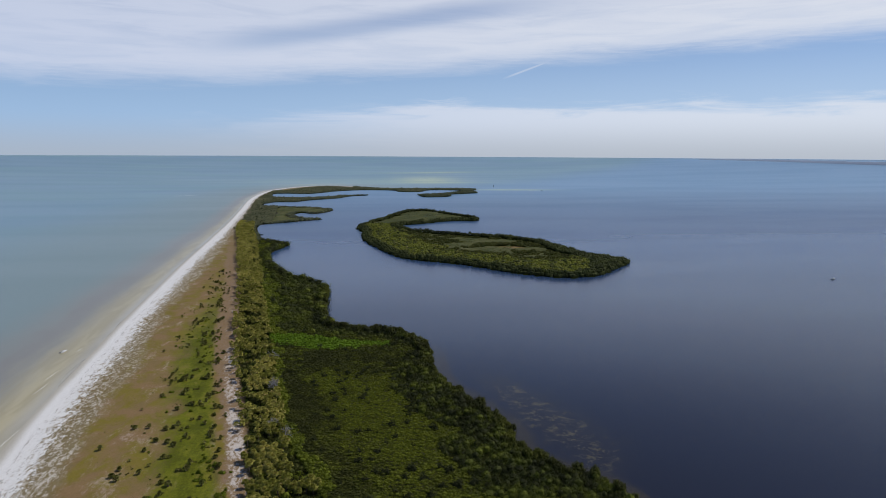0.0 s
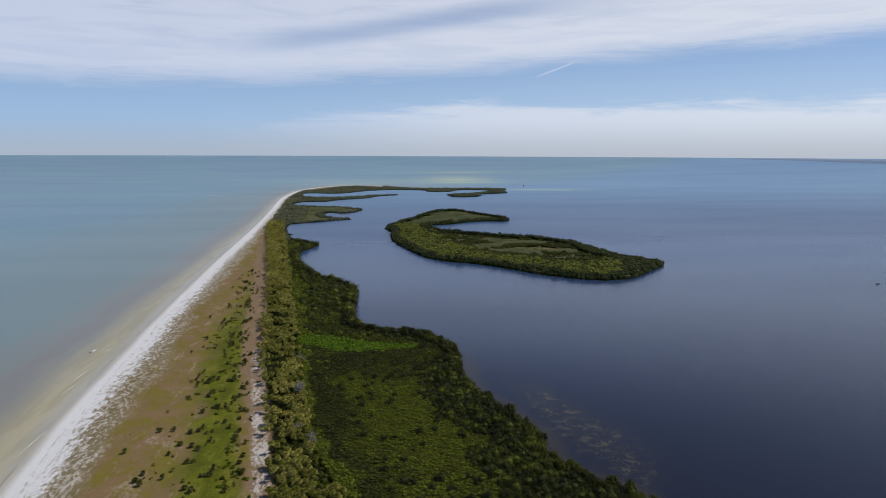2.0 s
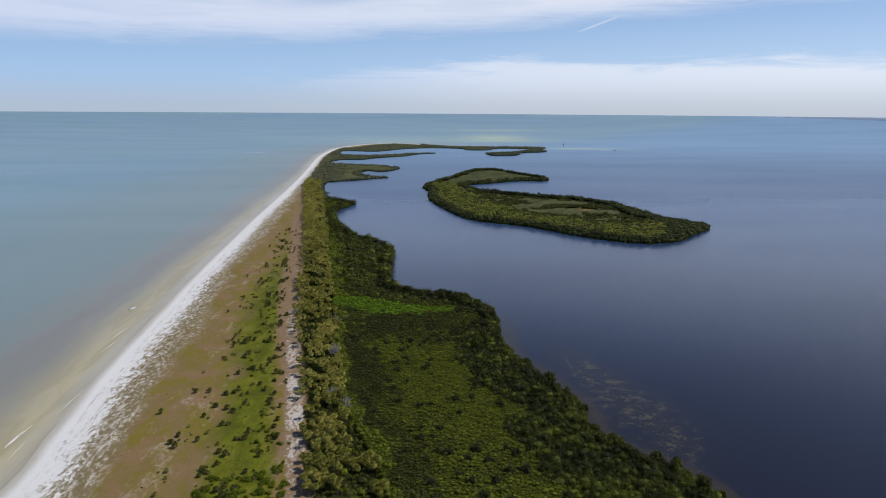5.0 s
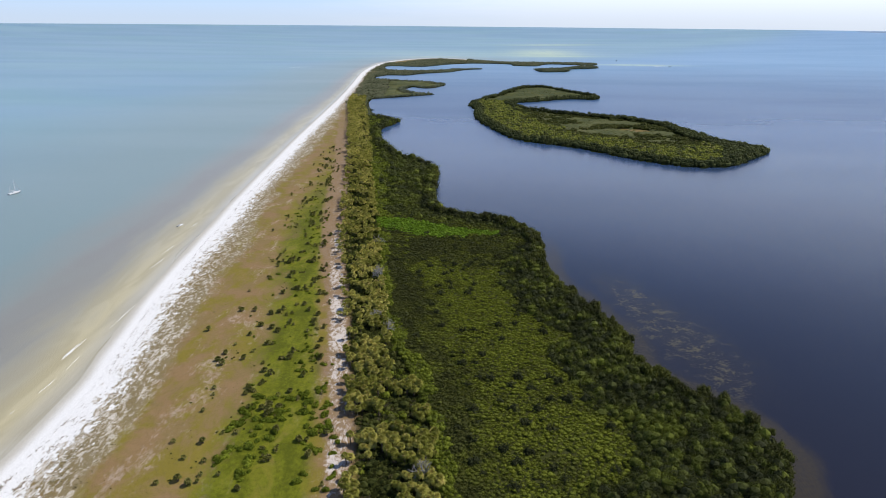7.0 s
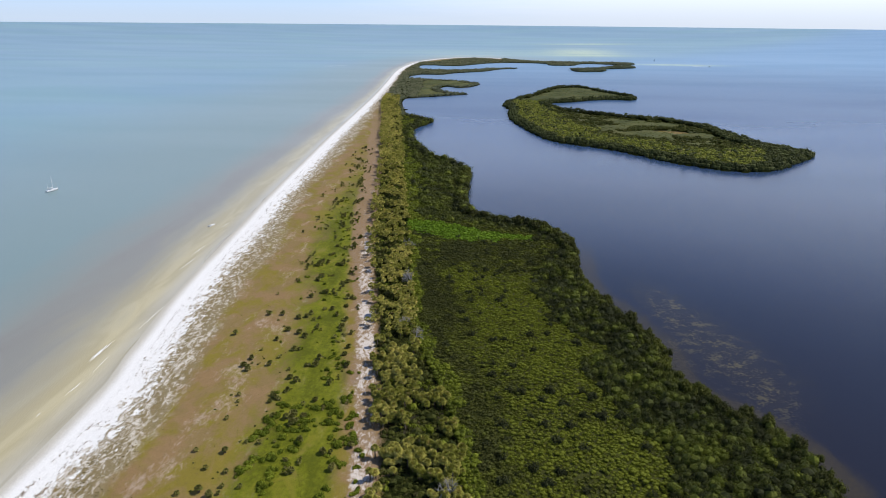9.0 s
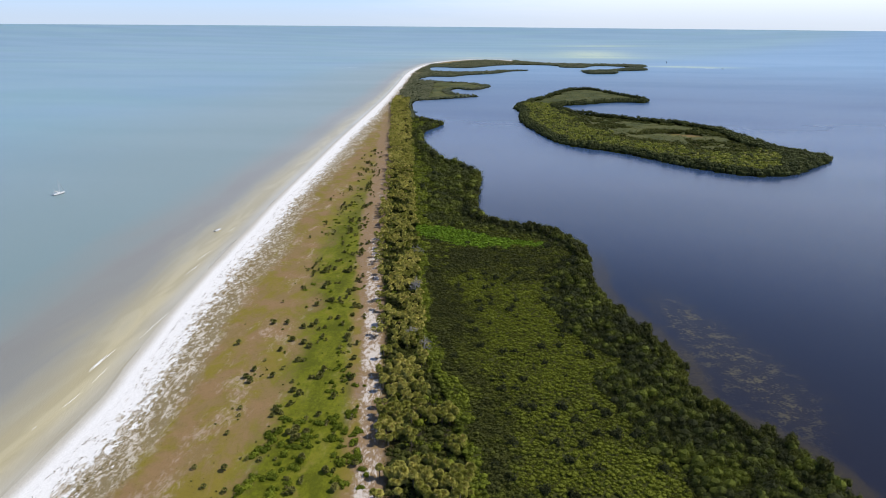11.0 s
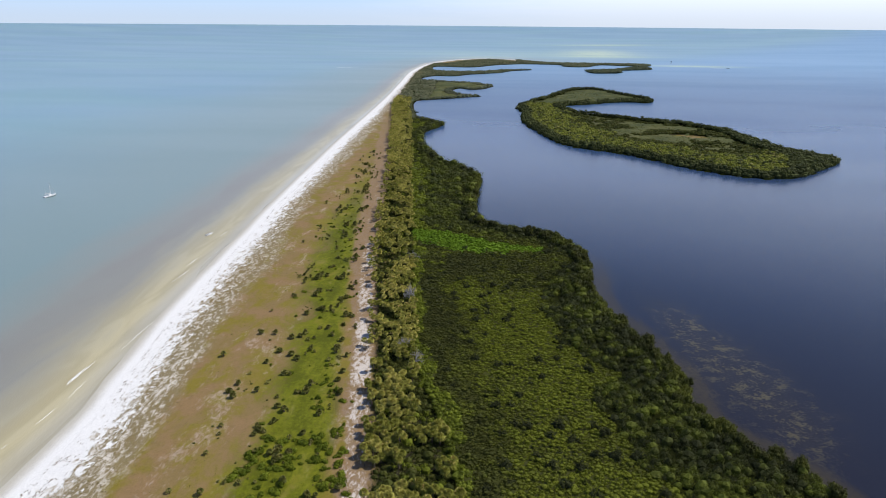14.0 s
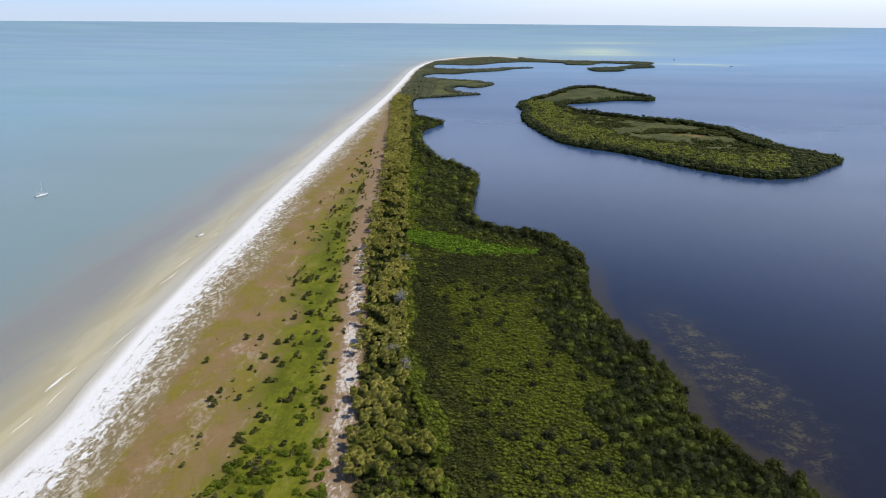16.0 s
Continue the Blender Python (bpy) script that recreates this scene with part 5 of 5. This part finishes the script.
# ---- boats ----
def hull_mesh(name, long, beam, free, draft, mat, stern=0.75):
    """A boat's shell from stern (x low) to bow: a loft of rounded sections, open on top."""
    stations, ring = 13, 9
    verts = []
    for i in range(stations):
        s = i / (stations - 1)
        full = (stern + (1 - stern) * min(1, s / 0.4)) if s < 0.4 else max(0.02, 1 - ((s - 0.4) / 0.6) ** 2.2)
        sheer = free * (0.9 + 0.35 * (s - 0.35) ** 2 + 0.25 * s * s)
        deep = draft * (1 - 0.75 * s**3)
        for k in range(ring):
            w = math.pi * k / (ring - 1)
            side, down = math.cos(w), math.sin(w)
            verts.append((long * (s - 0.5) + 0.06 * long * s * (1 - down), beam / 2 * full * math.copysign(abs(side) ** 0.6, side), sheer - (sheer + deep) * down**1.4))
    faces = [(i * ring + k, i * ring + k + 1, (i + 1) * ring + k + 1, (i + 1) * ring + k) for i in range(stations - 1) for k in range(ring - 1)]
    mesh = bpy.data.meshes.new(name)
    mesh.from_pydata(verts, [], faces + [tuple(range(ring))])
    for p in mesh.polygons:
        p.use_smooth = len(p.vertices) == 4
    mesh.materials.append(mat)
    return mesh


def deck_mesh(name, long, beam, z, mat, stern=0.75, inset=0.98):
    top, bottom, n = [], [], 13
    for i in range(n):
        s = i / (n - 1)
        full = (stern + (1 - stern) * min(1, s / 0.4)) if s < 0.4 else max(0.02, 1 - ((s - 0.4) / 0.6) ** 2.2)
        x = long * (s - 0.5) + 0.055 * long * s
        rise = z * (0.9 + 0.35 * (s - 0.35) ** 2 + 0.25 * s * s) - 0.02
        top += [(x, beam / 2 * full * inset, rise), (x, 0, rise + 0.06), (x, -beam / 2 * full * inset, rise)]
    faces = [f for i in range(n - 1) for f in ((3 * i, 3 * i + 1, 3 * i + 4, 3 * i + 3), (3 * i + 1, 3 * i + 2, 3 * i + 5, 3 * i + 4))]
    mesh = bpy.data.meshes.new(name)
    mesh.from_pydata(top, [], faces)
    mesh.materials.append(mat)
    return mesh


def box_mesh(name, size, mat, taper=0.85, soft=0.06):
    """A rounded block on its base, narrower at the top."""
    bm = bmesh.new()
    bmesh.ops.create_cube(bm, size=1.0)
    for v in bm.verts:
        k = taper if v.co.z > 0 else 1.0
        v.co = Vector((v.co.x * size[0] * k, v.co.y * size[1] * k, (v.co.z + 0.5) * size[2]))
    bmesh.ops.bevel(bm, geom=bm.edges[:], offset=soft, segments=2, affect="EDGES")
    mesh = bpy.data.meshes.new(name)
    bm.to_mesh(mesh)
    bm.free()
    mesh.materials.append(mat)
    return mesh


def spar(name, points, radii, mat, sides=8):
    return tri_mesh(name, *tube(points, radii, sides), mat, True)


def sailboat(m):
    boat = tagged(new("sailboat"), "white anchored sailing ketch with furled sails", "sailboat")
    boat.matrix_basis = m
    part("hull", hull_mesh("sail_hull", 9.4, 2.9, 1.05, 0.7, MAT_HULL), boat)
    part("waterline", hull_mesh("sail_boot", 9.3, 2.93, 0.24, 0.7, MAT_BOOT), boat, "dark painted waterline")
    part("deck", deck_mesh("sail_deck", 9.4, 2.9, 1.05, MAT_HULL), boat)
    cabin = part("cabin", box_mesh("sail_cabin", (3.2, 1.7, 0.55), MAT_HULL), boat)
    cabin.location = (0.2, 0, 0.98)
    for side in (-1, 1):
        for k in range(3):
            pane = part("window", box_mesh("cabin_window", (0.5, 0.06, 0.2), MAT_GLASS_DARK, 1.0, 0.015), cabin)
            pane.location = (-0.9 + 0.9 * k, side * 0.79, 0.2)
    mast = part("mast", spar("main_mast", [(0.9, 0, 1.0), (0.9, 0, 6.0), (0.9, 0, 10.6)], (0.15, 0.13, 0.09), MAT_HULL), boat)
    part("spreader", spar("spreader", [(0.9, -0.8, 6.2), (0.9, 0.8, 6.2)], (0.03, 0.03), MAT_METAL, 5), mast)
    boom = part("boom", spar("main_boom", [(0.85, 0, 2.2), (-2.6, 0, 2.3)], (0.07, 0.06), MAT_METAL), boat)
    part("furled_sail", spar("furled_mainsail", [(0.75, 0, 2.42), (-0.8, 0, 2.44), (-2.5, 0, 2.42)], (0.2, 0.19, 0.1), MAT_CANVAS), boom, "pale canvas sail cover")
    mizzen = part("mizzen_mast", spar("mizzen", [(-3.2, 0, 1.0), (-3.2, 0, 6.2)], (0.11, 0.08), MAT_HULL), boat)
    part("furled_sail", spar("furled_mizzen", [(-3.25, 0, 2.3), (-4.7, 0, 2.35)], (0.14, 0.08), MAT_CANVAS), mizzen)
    part("furled_jib", spar("furled_jib", [(4.7, 0, 1.5), (2.8, 0, 6.0), (0.95, 0, 10.3)], (0.09, 0.08, 0.03), MAT_CANVAS, 6), boat)
    for name, a, b in (("backstay", (0.9, 0, 10.5), (-4.5, 0, 1.1)), ("shroud", (0.9, 0, 10.2), (0.7, 1.35, 1.1)), ("shroud", (0.9, 0, 10.2), (0.7, -1.35, 1.1))):
        part(name, spar(name, [a, b], (0.018, 0.018), MAT_METAL, 4), boat)
    part("cockpit_canopy", box_mesh("bimini", (1.6, 1.9, 0.18), MAT_CANVAS, 0.92, 0.05), boat).location = (-2.2, 0, 2.55)
    for x, y in ((-2.9, 0.85), (-2.9, -0.85), (-1.5, 0.85), (-1.5, -0.85)):
        part("canopy_pole", spar("canopy_pole", [(x, y, 1.0), (x, y, 2.6)], (0.025, 0.025), MAT_METAL, 5), boat)
    part("rudder", box_mesh("rudder", (0.5, 0.08, 1.1), MAT_BOOT, 0.9, 0.02), boat).location = (-4.6, 0, -0.6)


def motorboat(m, label, long=5.6):
    boat = tagged(new("motorboat"), label, "motorboat")
    boat.matrix_basis = m
    k = long / 5.6
    part("hull", hull_mesh("motor_hull", long, 2.1 * k, 0.75 * k, 0.25, MAT_HULL, 0.9), boat)
    part("deck", deck_mesh("motor_deck", long, 2.1 * k, 0.6 * k, MAT_HULL, 0.9, 0.94), boat)
    console = part("console", box_mesh("console", (0.8 * k, 0.8 * k, 0.75 * k), MAT_HULL, 0.8, 0.05), boat)
    console.location = (-0.2 * k, 0, 0.6 * k)
    screen = part("windscreen", box_mesh("windscreen", (0.08, 0.6 * k, 0.35 * k), MAT_GLASS_DARK, 0.9, 0.02), console)
    screen.location = (0.25 * k, 0, 0.7 * k)
    motor = part("outboard_motor", box_mesh("outboard", (0.45 * k, 0.4 * k, 0.6 * k), MAT_BOOT, 0.75, 0.06), boat)
    motor.location = (-long / 2 - 0.15, 0, 0.45 * k)
    part("shaft", spar("outboard_shaft", [(0, 0, 0.1), (0, 0, -0.8 * k)], (0.08, 0.06), MAT_BOOT, 6), motor)
    part("bench", box_mesh("bench", (0.4 * k, 1.3 * k, 0.35 * k), MAT_CANVAS, 0.95, 0.04), boat).location = (-1.4 * k, 0, 0.58 * k)


sailboat(pose(-309, 474, 0.0, 0, 0, 72))
motorboat(pose(-161, 397, 0.0, 0, 0, 66), "small white motorboat moored in the beach shallows", 4.8)
motorboat(pose(477, 548, 0.0, 0, 0, 20), "small white motorboat on the dark lagoon", 5.8)
motorboat(pose(659, 2048, 0.0, 0, 0, -12), "white motorboat running across the inlet", 9.0)


def wake(points, wide, label):
    line = smooth(points, 6, False)
    n = len(line)
    s = np.linspace(0, 1, n)
    half = wide * (0.25 + 0.75 * np.sin(s * math.pi) ** 0.7) * (0.7 + 0.3 * np.sin(s * 40))
    r = np.hypot(*line.T)
    z = swell(r) + 0.25
    verts = np.stack([np.column_stack([line[:, 0], line[:, 1] - half * 2.2, z]), np.column_stack([line[:, 0], line[:, 1] + half * 2.2, z + 0.1])], 1).reshape(-1, 3)
    faces = [(2 * k, 2 * k + 2, 2 * k + 3, 2 * k + 1) for k in range(n - 1)]
    tagged(new("boat_wake", tri_mesh("boat_wake", verts, faces, MAT_FOAM, True)), label, "wake", kind="stuff")


wake([(655, 2050), (635, 2058), (612, 2070)], 2.6, "white wake trailing behind a motorboat")
wake([(-420, 1880), (-395, 1890), (-360, 1910)], 2.4, "thin white wake on the pale gulf")

# a channel marker on piles by the inlet
marker = tagged(new("channel_marker"), "dark wooden channel marker standing in the inlet", "channel marker")
marker.matrix_basis = pose(556, 2274, 0)
for dx, dy in ((-1.2, -1.2), (1.2, -1.2), (0, 1.2)):
    part("pile", spar("marker_pile", [(dx, dy, -1), (dx * 0.5, dy * 0.5, 6)], (0.22, 0.18), MAT_ROOT, 7), marker)
part("board", box_mesh("marker_board", (3.0, 0.4, 2.4), MAT_BOOT, 1.0, 0.05), marker).location = (0, 0, 5.2)


# ---- the far coast on the horizon ----
def make_coast():
    angles = np.radians(np.arange(27.5, 75, 0.25))
    rows = np.linspace(0, 1, 9)

    def place(a, s):
        turn = np.degrees(a)
        near = 4760 - 300 * ramp(turn, 30, 46)
        r = near + s * 110
        lift = ramp(turn, 27.5, 36) * (9 + 10 * ramp(turn, 32, 46))
        trees = lift * (np.sin(np.pi * np.clip(s * 0.96 + 0.02, 0, 1)) ** 0.9) * (0.86 + 0.16 * wobble(turn * 9, s * 3, 1.0) + 0.1 * wobble(turn * 40, s * 3, 1.0))
        return np.stack([np.sin(a) * r, np.cos(a) * r, swell(r) - 1.5 + trees], 1)

    mesh = sheet("far_coast", angles, rows, place)
    mesh.materials.append(MAT_COAST)
    tagged(new("far_coast", mesh), "low hazy wooded mainland coast on the horizon", "coast", kind="structure")


make_coast()
